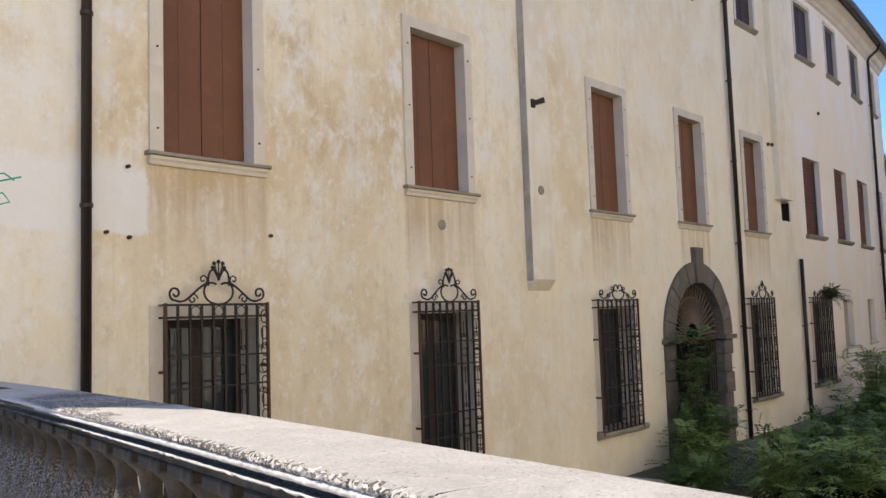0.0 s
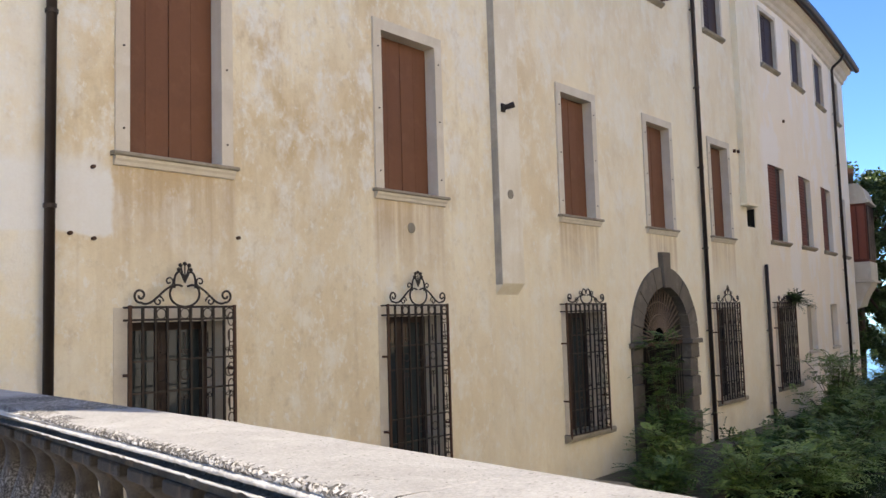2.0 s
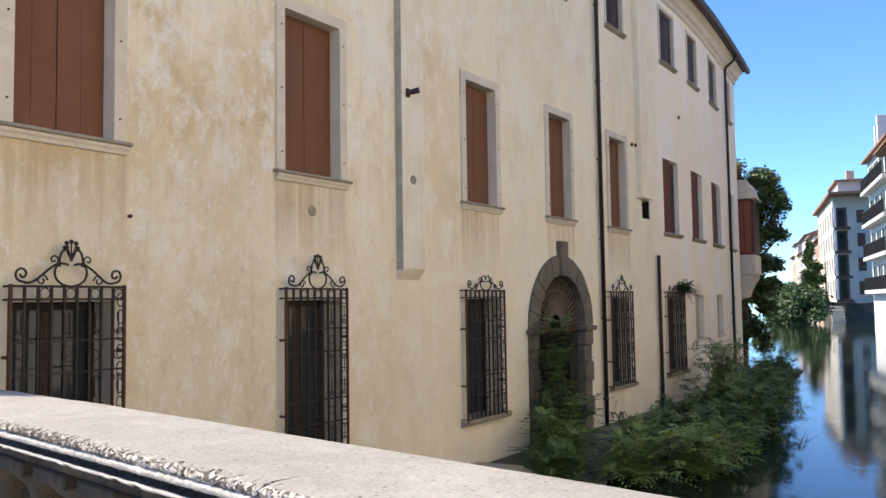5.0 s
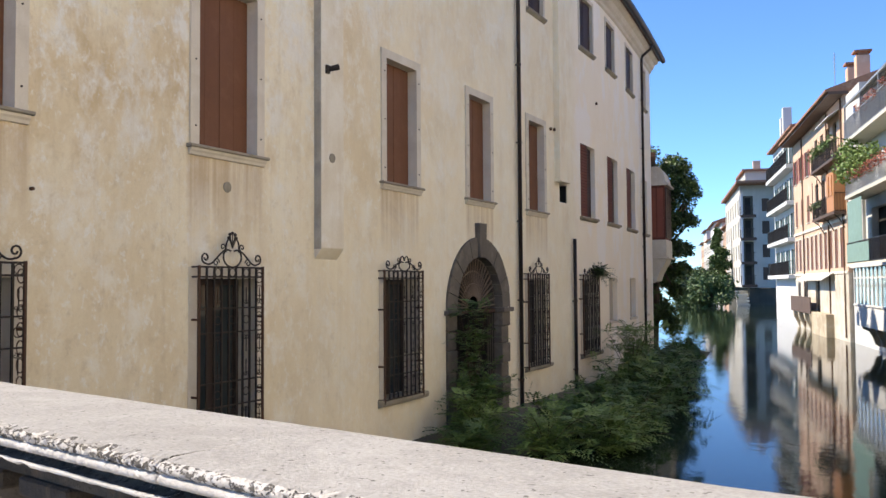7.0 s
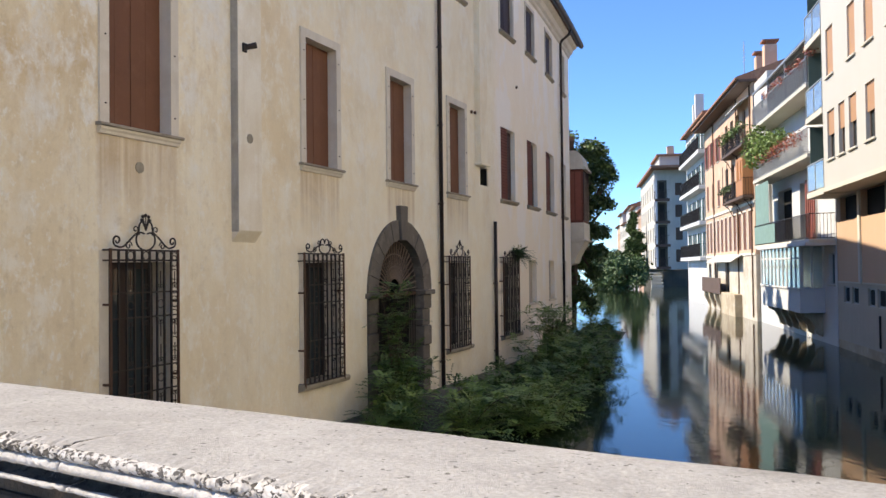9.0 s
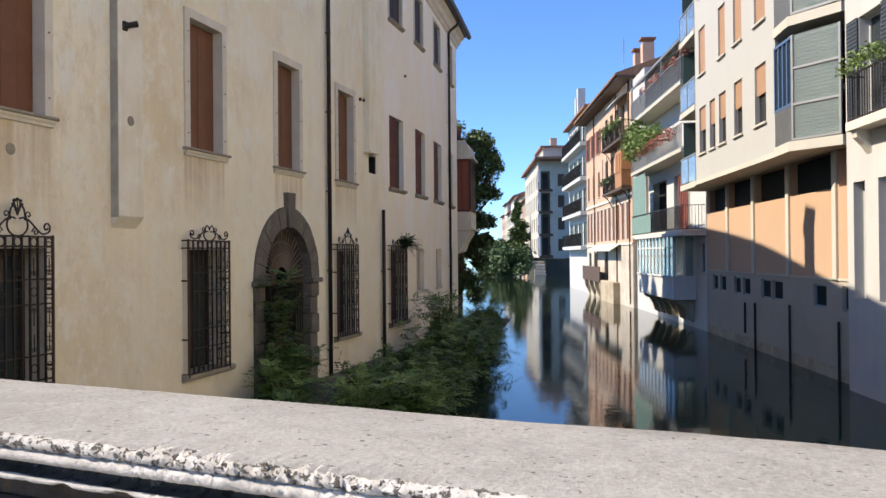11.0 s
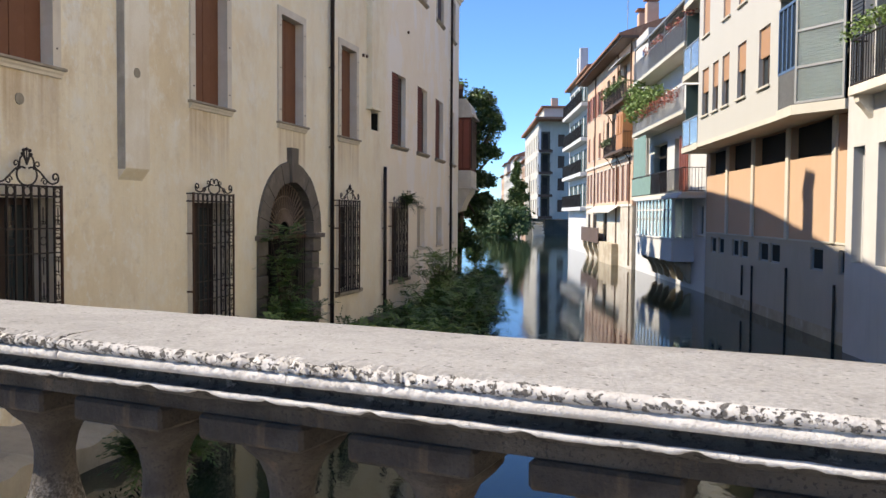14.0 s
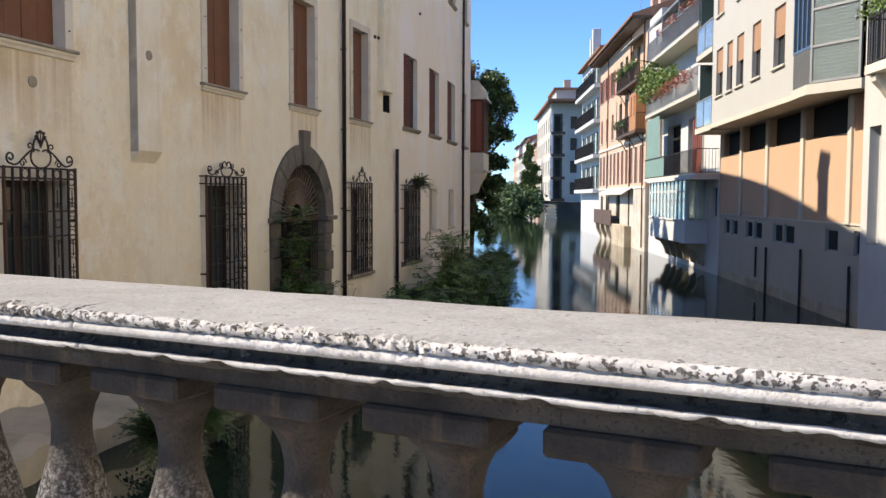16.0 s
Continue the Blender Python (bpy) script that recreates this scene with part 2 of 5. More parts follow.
def leaf_mat(name, a, b):
    m = Mat(name, 0.55)
    isl = m.t.nodes.new("ShaderNodeNewGeometry").outputs["Random Per Island"]
    m.color(m.mix(isl, a, b))
    m.b.inputs["Transmission Weight"].default_value = 0.0
    m.b.inputs["Subsurface Weight"].default_value = 0.0
    return m.m


PLASTER = palazzo_plaster()
CAP, MOULD, BALU = cap_stone(), moulding_stone(), baluster_stone()
WATER = water_mat()
TRIM = weathered("trim_stone", (0.68, 0.62, 0.52), (0.5, 0.44, 0.35), (0.74, 0.70, 0.62), 0.85, 2.0, 0.5, 0.3, 60, 0.003)
SILL = weathered("sill_stone", (0.34, 0.3, 0.235), (0.15, 0.135, 0.105), None, 0.9, 3.0, 0.6, 0.4, 60, 0.004)
ARCHSTONE = weathered("arch_stone", (0.165, 0.145, 0.12), (0.09, 0.08, 0.066), (0.235, 0.205, 0.17), 0.92, 2.5, 0.6, 0.35, 70, 0.006)
SHUT = weathered("shutter_brown", (0.165, 0.066, 0.031), (0.115, 0.045, 0.022), (0.2, 0.088, 0.046), 0.62, 2.0, 0.5, 0.4, 40, 0.001)
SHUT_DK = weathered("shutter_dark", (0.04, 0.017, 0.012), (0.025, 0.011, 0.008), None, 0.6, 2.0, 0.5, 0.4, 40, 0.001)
SHADE_CRUST = shaded_crust_stone()
SHUT_MD = weathered("shutter_maroon", (0.15, 0.045, 0.027), (0.1, 0.03, 0.018), None, 0.8, 2.0, 0.5, 0.4, 40, 0.001)
FANIRON = plain("brown_iron", (0.17, 0.125, 0.095), 0.7, 0.2, 0.4, 30)
SASH = plain("dark_sash", (0.03, 0.016, 0.012), 0.6, 0.0, 0.3, 12)
IRON = plain("wrought_iron", (0.034, 0.026, 0.021), 0.6, 0.3, 0.4, 30)
RUST = plain("rusty_iron", (0.085, 0.045, 0.028), 0.8, 0.2, 0.4, 30)
PIPE = plain("dark_pipe", (0.035, 0.025, 0.021), 0.45, 0.4, 0.25, 12)
# near-black paint in place of the shade inside rooms and recesses
SHADE_BLACK = plain("shade_black", (0.016, 0.015, 0.013), 0.9, 0.0, 0.2, 2)
DKGLASS = glass_mat("window_glass")
CLEAR = clear_glass()
TILE = weathered("roof_tile", (0.30, 0.15, 0.09), (0.16, 0.09, 0.06), (0.38, 0.24, 0.16), 0.9, 2.0, 0.6, 0.3, 30, 0.01)
EARTH = weathered("bank_earth", (0.12, 0.105, 0.075), (0.06, 0.06, 0.035), None, 0.95, 1.5, 0.7, 0.0, 20, 0.02)
LEDGE = weathered("bank_stone", (0.42, 0.37, 0.28), (0.2, 0.19, 0.14), None, 0.93, 1.5, 0.6, 0.3, 30, 0.012)
LEAF = leaf_mat("leaf_green", (0.05, 0.10, 0.022), (0.105, 0.17, 0.04))
LEAF_LT = leaf_mat("leaf_light", (0.10, 0.17, 0.04), (0.2, 0.28, 0.075))
LEAF_DK = leaf_mat("leaf_dark", (0.03, 0.06, 0.015), (0.07, 0.115, 0.03))
FLOWER = leaf_mat("leaf_flower", (0.35, 0.06, 0.06), (0.4, 0.2, 0.12))
BARK = plain("bark", (0.09, 0.065, 0.045), 0.95, 0, 0.4, 10, 0.01)
YELLOW = weathered("yellow_paint", (0.45, 0.445, 0.41), (0.41, 0.4, 0.36), None, 0.85, 0.6, 0.35, 0.2, 50, 0.002)
PEACH = weathered("peach_paint", (0.52, 0.345, 0.225), (0.46, 0.295, 0.185), None, 0.85, 0.8, 0.35, 0.25, 50, 0.002)
GREYP = weathered("grey_render", (0.45, 0.40, 0.325), (0.35, 0.305, 0.24), None, 0.9, 0.8, 0.4, 0.35, 50, 0.003)
WATERMARK = weathered("stained_base", (0.46, 0.385, 0.27), (0.27, 0.2, 0.13), (0.56, 0.5, 0.4), 0.92, 1.2, 0.7, 0.4, 30, 0.012)
CONC = weathered("concrete", (0.55, 0.52, 0.44), (0.42, 0.39, 0.32), None, 0.9, 1.0, 0.4, 0.25, 50, 0.003)
WHITE = weathered("white_paint", (0.56, 0.56, 0.55), (0.49, 0.475, 0.44), None, 0.8, 0.8, 0.35, 0.3, 50, 0.002)
ORANGE = weathered("orange_plaster", (0.57, 0.385, 0.27), (0.47, 0.30, 0.205), (0.64, 0.49, 0.38), 0.88, 0.8, 0.5, 0.3, 50, 0.003)
GREYW = weathered("grey_white_plaster", (0.55, 0.53, 0.495), (0.41, 0.39, 0.355), None, 0.88, 0.8, 0.5, 0.4, 50, 0.004)
CREAM = weathered("cream_plaster", (0.55, 0.52, 0.455), (0.4, 0.37, 0.315), None, 0.88, 0.8, 0.5, 0.35, 50, 0.003)
DIRTY = weathered("stained_ground_plaster", (0.58, 0.52, 0.43), (0.29, 0.235, 0.17), (0.64, 0.6, 0.54), 0.9, 0.9, 0.75, 0.55, 40, 0.006)
# near-black wall colour that carries the shade of undercroft and loggias
SHADE_WALL = weathered("shaded_wall", (0.085, 0.08, 0.065), (0.04, 0.042, 0.028), None, 0.9, 0.7, 0.6, 0.5, 20, 0.02)
BLIND = weathered("roller_blind", (0.46, 0.27, 0.155), (0.4, 0.23, 0.13), None, 0.6, 2, 0.4, 0.2, 40, 0.001)
OCHREWOOD = weathered("ochre_wood", (0.42, 0.19, 0.07), (0.32, 0.14, 0.05), None, 0.6, 2, 0.5, 0.3, 40, 0.001)
GREENSH = weathered("green_shutter", (0.03, 0.085, 0.075), (0.02, 0.06, 0.05), None, 0.6, 2, 0.5, 0.3, 40, 0.001)
REDSH = weathered("red_shutter", (0.26, 0.075, 0.045), (0.18, 0.05, 0.03), None, 0.6, 2, 0.5, 0.3, 40, 0.001)
BLUEMET = plain("blue_metal", (0.10, 0.16, 0.25), 0.45, 0.3, 0.2, 10)
GREYMET = plain("grey_metal", (0.30, 0.31, 0.31), 0.5, 0.4, 0.2, 10)
GREENPANEL = plain("green_panel", (0.17, 0.27, 0.235), 0.7, 0, 0.25, 4)
WOODDK = weathered("dark_wood", (0.11, 0.07, 0.05), (0.06, 0.04, 0.03), None, 0.8, 2, 0.5, 0.4, 40, 0.003)
BAYGREEN = weathered("faded_green_blind", (0.085, 0.135, 0.115), (0.06, 0.1, 0.085), None, 0.6, 2, 0.5, 0.3, 40, 0.001)
SLATE = weathered("slate_shutter", (0.04, 0.05, 0.06), (0.028, 0.034, 0.042), None, 0.6, 2, 0.5, 0.3, 40, 0.001)
PAVE = weathered("paving", (0.42, 0.385, 0.335), (0.34, 0.31, 0.27), None, 0.9, 1, 0.5, 0.0, 40, 0.004)


# ---- mesh helpers ----
def part(name, bm, material, parent=None, label="", smooth=False):
    """Links a bmesh as one mesh object."""
    me = bpy.data.meshes.new(name)
    bm.to_mesh(me)
    bm.free()
    me.materials.append(material)
    if smooth:
        for p in me.polygons:
            p.use_smooth = True
    ob = new(name, me)
    if parent is not None:
        ob.parent = parent
    if label:
        ob["label"] = label
    return ob


def shared(name, me, parent, m=None):
    ob = new(name, me)
    ob.parent = parent
    if m is not None:
        ob.matrix_basis = m
    return ob


def thing(name, m, label, category, group="", kind=""):
    ob = new(name)
    ob.matrix_world = m
    return tagged(ob, label, category, group, kind)


def box(bm, x0, x1, y0, y1, z0, z1, bevel=0.0):
    r = bmesh.ops.create_cube(bm, size=1.0)
    for v in r["verts"]:
        v.co = Vector((x0 + (v.co.x + 0.5) * (x1 - x0), y0 + (v.co.y + 0.5) * (y1 - y0), z0 + (v.co.z + 0.5) * (z1 - z0)))
    if bevel:
        ed = list({e for v in r["verts"] for e in v.link_edges})
        bmesh.ops.bevel(bm, geom=ed, offset=bevel, segments=1, affect="EDGES")
    return bm


def boxes(rows, bevel=0.0):
    bm = bmesh.new()
    for r in rows:
        box(bm, *r, bevel)
    return bm


def tube(bm, pts, r, seg=8, taper=None):
    """A round bar along points."""
    pts = [Vector(p) for p in pts]
    rings = []
    for i, p in enumerate(pts):
        d = (pts[min(i + 1, len(pts) - 1)] - pts[max(i - 1, 0)]).normalized()
        a = d.orthogonal().normalized() if not rings else (prev - d * prev.dot(d)).normalized()
        prev = a
        b = d.cross(a)
        rr = r if taper is None else r * (1 + (taper - 1) * i / (len(pts) - 1))
        rings.append([bm.verts.new(p + (a * math.cos(k * math.tau / seg) + b * math.sin(k * math.tau / seg)) * rr) for k in range(seg)])
    for u, v in zip(rings, rings[1:]):
        for k in range(seg):
            bm.faces.new((u[k], u[(k + 1) % seg], v[(k + 1) % seg], v[k]))
    bm.faces.new(rings[0][::-1])
    bm.faces.new(rings[-1])
    return bm


def prism(bm, poly, x0, x1):
    """A profile in (y, z), pulled along x."""
    a = [bm.verts.new((x0, y, z)) for y, z in poly]
    b = [bm.verts.new((x1, y, z)) for y, z in poly]
    n = len(poly)
    for i in range(n):
        bm.faces.new((a[i], a[(i + 1) % n], b[(i + 1) % n], b[i]))
    bm.faces.new(a[::-1])
    bm.faces.new(b)
    bmesh.ops.recalc_face_normals(bm, faces=bm.faces)
    return bm


def along(p, heading, z=0.0):
    """Local frame on a wall: x along the heading, y into the wall, z up."""
    h = radians(heading)
    return Matrix(((math.sin(h), -math.cos(h), 0, p[0]), (math.cos(h), math.sin(h), 0, p[1]), (0, 0, 1, z), (0, 0, 0, 1)))


def wall_mesh(x0, x1, z0, z1, openings, thick, cuts=(), mapf=None):
    """A wall with rectangular openings through it; outer face at y = 0."""
    xs = sorted({round(v, 4) for v in (x0, x1, *cuts, *(o[0] for o in openings), *(o[1] for o in openings)) if x0 <= v <= x1})
    zs = sorted({round(v, 4) for v in (z0, z1, *(o[2] for o in openings), *(o[3] for o in openings)) if z0 <= v <= z1})
    bm = bmesh.new()
    memo = {}

    def vert(x, y, z):
        k = (round(x, 4), round(y, 4), round(z, 4))
        if k not in memo:
            memo[k] = bm.verts.new(mapf(x, y, z) if mapf else (x, y, z))
        return memo[k]

    def solid(i, j):
        if i < 0 or j < 0 or i >= len(xs) - 1 or j >= len(zs) - 1:
            return False
        cx, cz = (xs[i] + xs[i + 1]) / 2, (zs[j] + zs[j + 1]) / 2
        return not any(o[0] < cx < o[1] and o[2] < cz < o[3] for o in openings)

    for i in range(len(xs) - 1):
        for j in range(len(zs) - 1):
            if not solid(i, j):
                continue
            a, b, c, d = xs[i], xs[i + 1], zs[j], zs[j + 1]
            bm.faces.new((vert(a, 0, c), vert(b, 0, c), vert(b, 0, d), vert(a, 0, d)))
            bm.faces.new((vert(a, thick, d), vert(b, thick, d), vert(b, thick, c), vert(a, thick, c)))
            for di, dj, e in ((-1, 0, ((a, d), (a, c))), (1, 0, ((b, c), (b, d))), (0, -1, ((a, c), (b, c))), (0, 1, ((b, d), (a, d)))):
                if not solid(i + di, j + dj):
                    (p, q), (r, s) = e
                    bm.faces.new((vert(r, 0, s), vert(p, 0, q), vert(p, thick, q), vert(r, thick, s)))
    bmesh.ops.recalc_face_normals(bm, faces=bm.faces)
    return bm


# ---- the palazzo's line: straight, then bending gently away ----
def heading_at(s):
    return 42.0 if s < 19 else 42.0 - (s - 19) if s < 24 else 37.0 - (s - 24) * 0.25


LINE = {0: Vector((-3.05, 8.65))}
for i in range(0, 800):
    h = radians(heading_at((i + 0.5) * 0.05))
    LINE[i + 1] = LINE[i] + Vector((math.sin(h), math.cos(h))) * 0.05
for i in range(0, -160, -1):
    LINE[i - 1] = LINE[i] - Vector((math.sin(radians(42)), math.cos(radians(42)))) * 0.05


def on_wall(s, y=0.0, z=0.0):
    i = int(math.floor(s / 0.05))
    p = LINE[i].lerp(LINE[i + 1], s / 0.05 - i)
    h = radians(heading_at(s))
    return Vector((p.x - math.cos(h) * y, p.y + math.sin(h) * y, z))


def wall_frame(s, z=0.0):
    p = on_wall(s)
    return along((p.x, p.y), heading_at(s), z)


WATER_Z = -1.8

# ---- water, banks, ground ----
def sheet(name, x0, x1, y0, y1, z, material, label, category):
    bm = bmesh.new()
    vs = [bm.verts.new(p) for p in ((x0, y0, z), (x1, y0, z), (x1, y1, z), (x0, y1, z))]
    bm.faces.new(vs)
    return tagged(part(name, bm, material), label, category, kind="structure")


sheet("water", -60, 420, -60, 560, WATER_Z, WATER, "still dark green canal water mirroring houses and sky", "water")
sheet("ground", -900, 1500, -900, 1800, WATER_Z - 0.9, EARTH, "dark muddy canal bed and far ground", "ground")

# ---- the palazzo ----
S0, S1, TOP = -3.7, 30.85, 10.72
MAIN = [(0.16, 1.29), (3.93, 5.07), (8.56, 9.64), (11.9, 12.97), (15.22, 16.26)]
WZ0, WZ1 = 3.25, 5.5
FAR = [(19.2, 20.6), (22.05, 23.5), (25.05, 26.7), (28.35, 29.6)]
UPPER = [(11.9, 12.9), (15.3, 16.35), (19.25, 20.5), (22.05, 23.2), (25.2, 26.5), (28.5, 29.5)]
GROUND = [(0.15, 1.3), (3.93, 5.06), (8.48, 9.68), (15.1, 16.3), (19.2, 20.6)]
SMALL = [(22.08, 23.18, 0.2, 1.59), (25.36, 26.5, 0.2, 1.59), (28.7, 29.4, 0.2, 1.59)]
ARCH_C, ARCH_R, ARCH_O, SPRING = 12.38, 1.13, 1.56, 0.87
holes = [(a - 0.012, b + 0.012, WZ0 - 0.012, WZ1 + 0.012) for a, b in MAIN] + [(a, b, 3.36, 5.5) for a, b in FAR] + [(a, b, 8.36, 9.9) for a, b in UPPER]
holes += [(a - 0.012, b + 0.012, -0.632, 1.512) for a, b in GROUND] + SMALL + [(17.45, 18.05, 3.63, 4.13)]
holes += [(ARCH_C - ARCH_O, ARCH_C + ARCH_O, -2.4, SPRING + ARCH_O)]

palazzo = thing("palazzo", Matrix.Identity(4), "long old palazzo with worn ochre plaster walls beside the canal", "building")
cuts = [S0 + 0.5 * i for i in range(72)]
part("wall", wall_mesh(S0, S1, -2.4, TOP, holes, 0.42, cuts, on_wall), PLASTER, palazzo)

# spandrels round the arch
bm = bmesh.new()
for side in (-1, 1):
    n = 14
    for k in range(n):
        a0, a1 = (k / n) * math.pi / 2, ((k + 1) / n) * math.pi / 2
        q = [(ARCH_C + side * ARCH_O * math.cos(a), SPRING + ARCH_O * math.sin(a)) for a in (a0, a1)]
        quad = [q[0], (ARCH_C + side * ARCH_O, q[0][1]), (ARCH_C + side * ARCH_O, q[1][1]), q[1]]
        vs = [[bm.verts.new(on_wall(x, y, z)) for x, z in quad] for y in (0.0, 0.4)]
        if k == 0:
            vs = [[v[0], v[2], v[3]] for v in vs]
        for f in vs:
            bm.faces.new(f)
bmesh.ops.recalc_face_normals(bm, faces=bm.faces)
part("arch_spandrel", bm, PLASTER, palazzo)

# closing walls, roof, cornice
for nm, s in (("side_wall", S0), ("end_wall", S1)):
    w = part(nm, wall_mesh(0.42, 13, -2.4, TOP, [], 0.4), PLASTER, palazzo)
    p = on_wall(s)
    w.matrix_basis = along((p.x, p.y), heading_at(s) - 90) @ (Matrix.Translation((0, 0 if nm == "side_wall" else -0.4, 0)))
bm = bmesh.new()
rows = []
for i in range(72):
    s = min(S0 - 0.4 + i * 0.5, S1 + 0.35)
    rows.append([bm.verts.new(on_wall(s, y, z)) for y, z in ((-0.5, TOP + 0.1), (6.5, TOP + 2.6), (13, TOP + 0.1), (13, TOP - 0.02), (6.5, TOP + 2.45), (-0.5, TOP - 0.02))])
for a, b in zip(rows, rows[1:]):
    for k in range(6):
        bm.faces.new((a[k], a[(k + 1) % 6], b[(k + 1) % 6], b[k]))
bm.faces.new(rows[0])
bm.faces.new(rows[-1][::-1])
bmesh.ops.recalc_face_normals(bm, faces=bm.faces)
part("roof", bm, TILE, palazzo)


def swept(name, profile, s0, s1, material, parent, label="", step=0.5):
    """A profile in (y, z) run along the palazzo's wall."""
    b = bmesh.new()
    n = max(2, int((s1 - s0) / step) + 1)
    rr = [[b.verts.new(on_wall(s0 + (s1 - s0) * i / (n - 1), y, z)) for y, z in profile] for i in range(n)]
    m = len(profile)
    for u, v in zip(rr, rr[1:]):
        for k in range(m):
            b.faces.new((u[k], u[(k + 1) % m], v[(k + 1) % m], v[k]))
    b.faces.new(rr[0])
    b.faces.new(rr[-1][::-1])
    bmesh.ops.recalc_face_normals(b, faces=b.faces)
    return part(name, b, material, parent, label)


swept("cornice", [(0.02, TOP - 0.55), (-0.06, TOP - 0.5), (-0.08, TOP - 0.4), (-0.16, TOP - 0.34), (-0.22, TOP - 0.2), (-0.34, TOP - 0.13), (-0.36, TOP - 0.03), (0.02, TOP - 0.03)], S0, S1 + 0.1, TRIM, palazzo, "moulded stone cornice")
swept("gutter", [(-0.62, TOP + 0.1), (-0.63, TOP + 0.0), (-0.58, TOP - 0.07), (-0.5, TOP - 0.08), (-0.44, TOP - 0.02), (-0.46, TOP + 0.09), (-0.51, TOP - 0.02), (-0.58, TOP + 0.0)], S0 - 0.4, S1 + 0.35, PIPE, palazzo, "dark metal gutter")
# near-black colour stands in for the dark of the unlit rooms
swept("room_back", [(1.6, -2.4), (1.65, -2.4), (1.65, TOP), (1.6, TOP)], S0 + 0.45, S1 - 0.45, SHADE_BLACK, palazzo)
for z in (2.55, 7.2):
    swept("room_floor", [(0.43, z), (1.6, z), (1.6, z + 0.2), (0.43, z + 0.2)], S0 + 0.45, S1 - 0.45, SHADE_BLACK, palazzo)


def stone_window(a, b, z0, z1, leaves):
    """Stone surround, sill and closed plank shutters set in the reveal."""
    m, w, e = wall_frame((a + b) / 2), (b - a) / 2, 0.155
    bm = wall_mesh(-w - e, w + e, z0, z1 + e, [(-w, w, z0, z1)], 0.33, mapf=lambda x, y, z: (x, y - 0.035, z))
    fr = part("window", bm, TRIM, palazzo)
    fr.matrix_basis = m
    x1 = w + e + 0.045
    sill = prism(bmesh.new(), [(0.3, z0), (-0.085, z0), (-0.1, z0 - 0.012), (-0.1, z0 - 0.034), (-0.085, z0 - 0.044), (0.3, z0 - 0.044)], -x1, x1)
    lip = part("sill", sill, SILL, fr, "dark weathered stone window sill")
    part("sill_moulding", prism(bmesh.new(), [(0.0, z0 - 0.046), (-0.07, z0 - 0.046), (-0.066, z0 - 0.075), (-0.045, z0 - 0.1), (-0.035, z0 - 0.135), (0.0, z0 - 0.14)], -x1 + 0.03, x1 - 0.03), TRIM, lip)
    n = leaves
    for k in range(n):
        x0, x1 = -w + 2 * w * k / n, -w + 2 * w * (k + 1) / n
        sh = boxes([(x0 + (0.006 if k == n // 2 else 0.0018), x1 - 0.0018, 0.155 + 0.004 * (k % 2), 0.195, z0 + 0.01, z1 - 0.01)], 0.004)
        part("shutter_board", sh, SHUT, fr, "closed brown painted shutter board")
    for zz in (z0 + 0.25, (z0 + z1) / 2, z1 - 0.25):
        for sx in (-1, 1):
            hb = bmesh.new()
            tube(hb, [(sx * (w + 0.07), -0.03, zz), (sx * (w + 0.07), -0.05, zz)], 0.011, 6)
            part("shutter_stay", hb, IRON, fr)
    return fr


for a, b in MAIN:
    stone_window(a, b, WZ0, WZ1, 4)


def far_window(a, b, z0, z1, surround):
    """Opening with leaves folded back into the reveal and a dark sash."""
    m, w = wall_frame((a + b) / 2), (b - a) / 2
    e = 0.1
    fr = part("window", wall_mesh(-w, w, z0, z1, [(-w + 0.05, -0.03, z0, z1 - 0.05), (0.03, w - 0.05, z0, z1 - 0.05)], 0.08, mapf=lambda x, y, z: (x, y + 0.22, z)), WOODDK, palazzo)
    fr.matrix_basis = m
    if surround:
        part("surround", wall_mesh(-w - e, w + e, z0, z1 + e, [(-w + 0.004, w - 0.004, z0, z1 - 0.004)], 0.2, mapf=lambda x, y, z: (x, y - 0.02, z)), TRIM, fr)
    part("pane", boxes([(-w + 0.05, -0.03, 0.25, 0.262, z0, z1 - 0.05), (0.03, w - 0.05, 0.25, 0.262, z0, z1 - 0.05)]), DKGLASS, fr)
    sill = prism(bmesh.new(), [(0.2, z0), (-0.08, z0), (-0.1, z0 - 0.03), (-0.08, z0 - 0.07), (0.0, z0 - 0.12), (0.2, z0 - 0.12)], -w - 0.1, w + 0.1)
    part("sill", sill, SILL, fr, "stone window sill")
    return fr, w


def leaf(parent, x, y, ang, width, z0, z1, material, label="brown wooden shutter leaf"):
    """A hinged shutter leaf with rails and slats."""
    hgt = z1 - z0
    n = max(6, int(hgt / 0.085))
    prof = []
    for i in range(n):
        prof += [(-0.022, hgt * i / n), (-0.008, hgt * (i + 0.92) / n)]
    prof += [(-0.022, hgt), (0.022, hgt), (0.022, 0)]
    ob = part("shutter", prism(bmesh.new(), prof, 0, width), material, parent, label)
    ob.matrix_basis = pose(x, y, z0, 0, 0, ang)
    return ob


for k, (a, b) in enumerate(FAR):
    fr, w = far_window(a, b, 3.36, 5.5, False)
    leaf(fr, -w + 0.02, 0.03, 0, w * 0.9, 3.38, 5.48, SHUT_MD)
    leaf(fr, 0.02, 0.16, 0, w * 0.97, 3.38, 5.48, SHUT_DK)
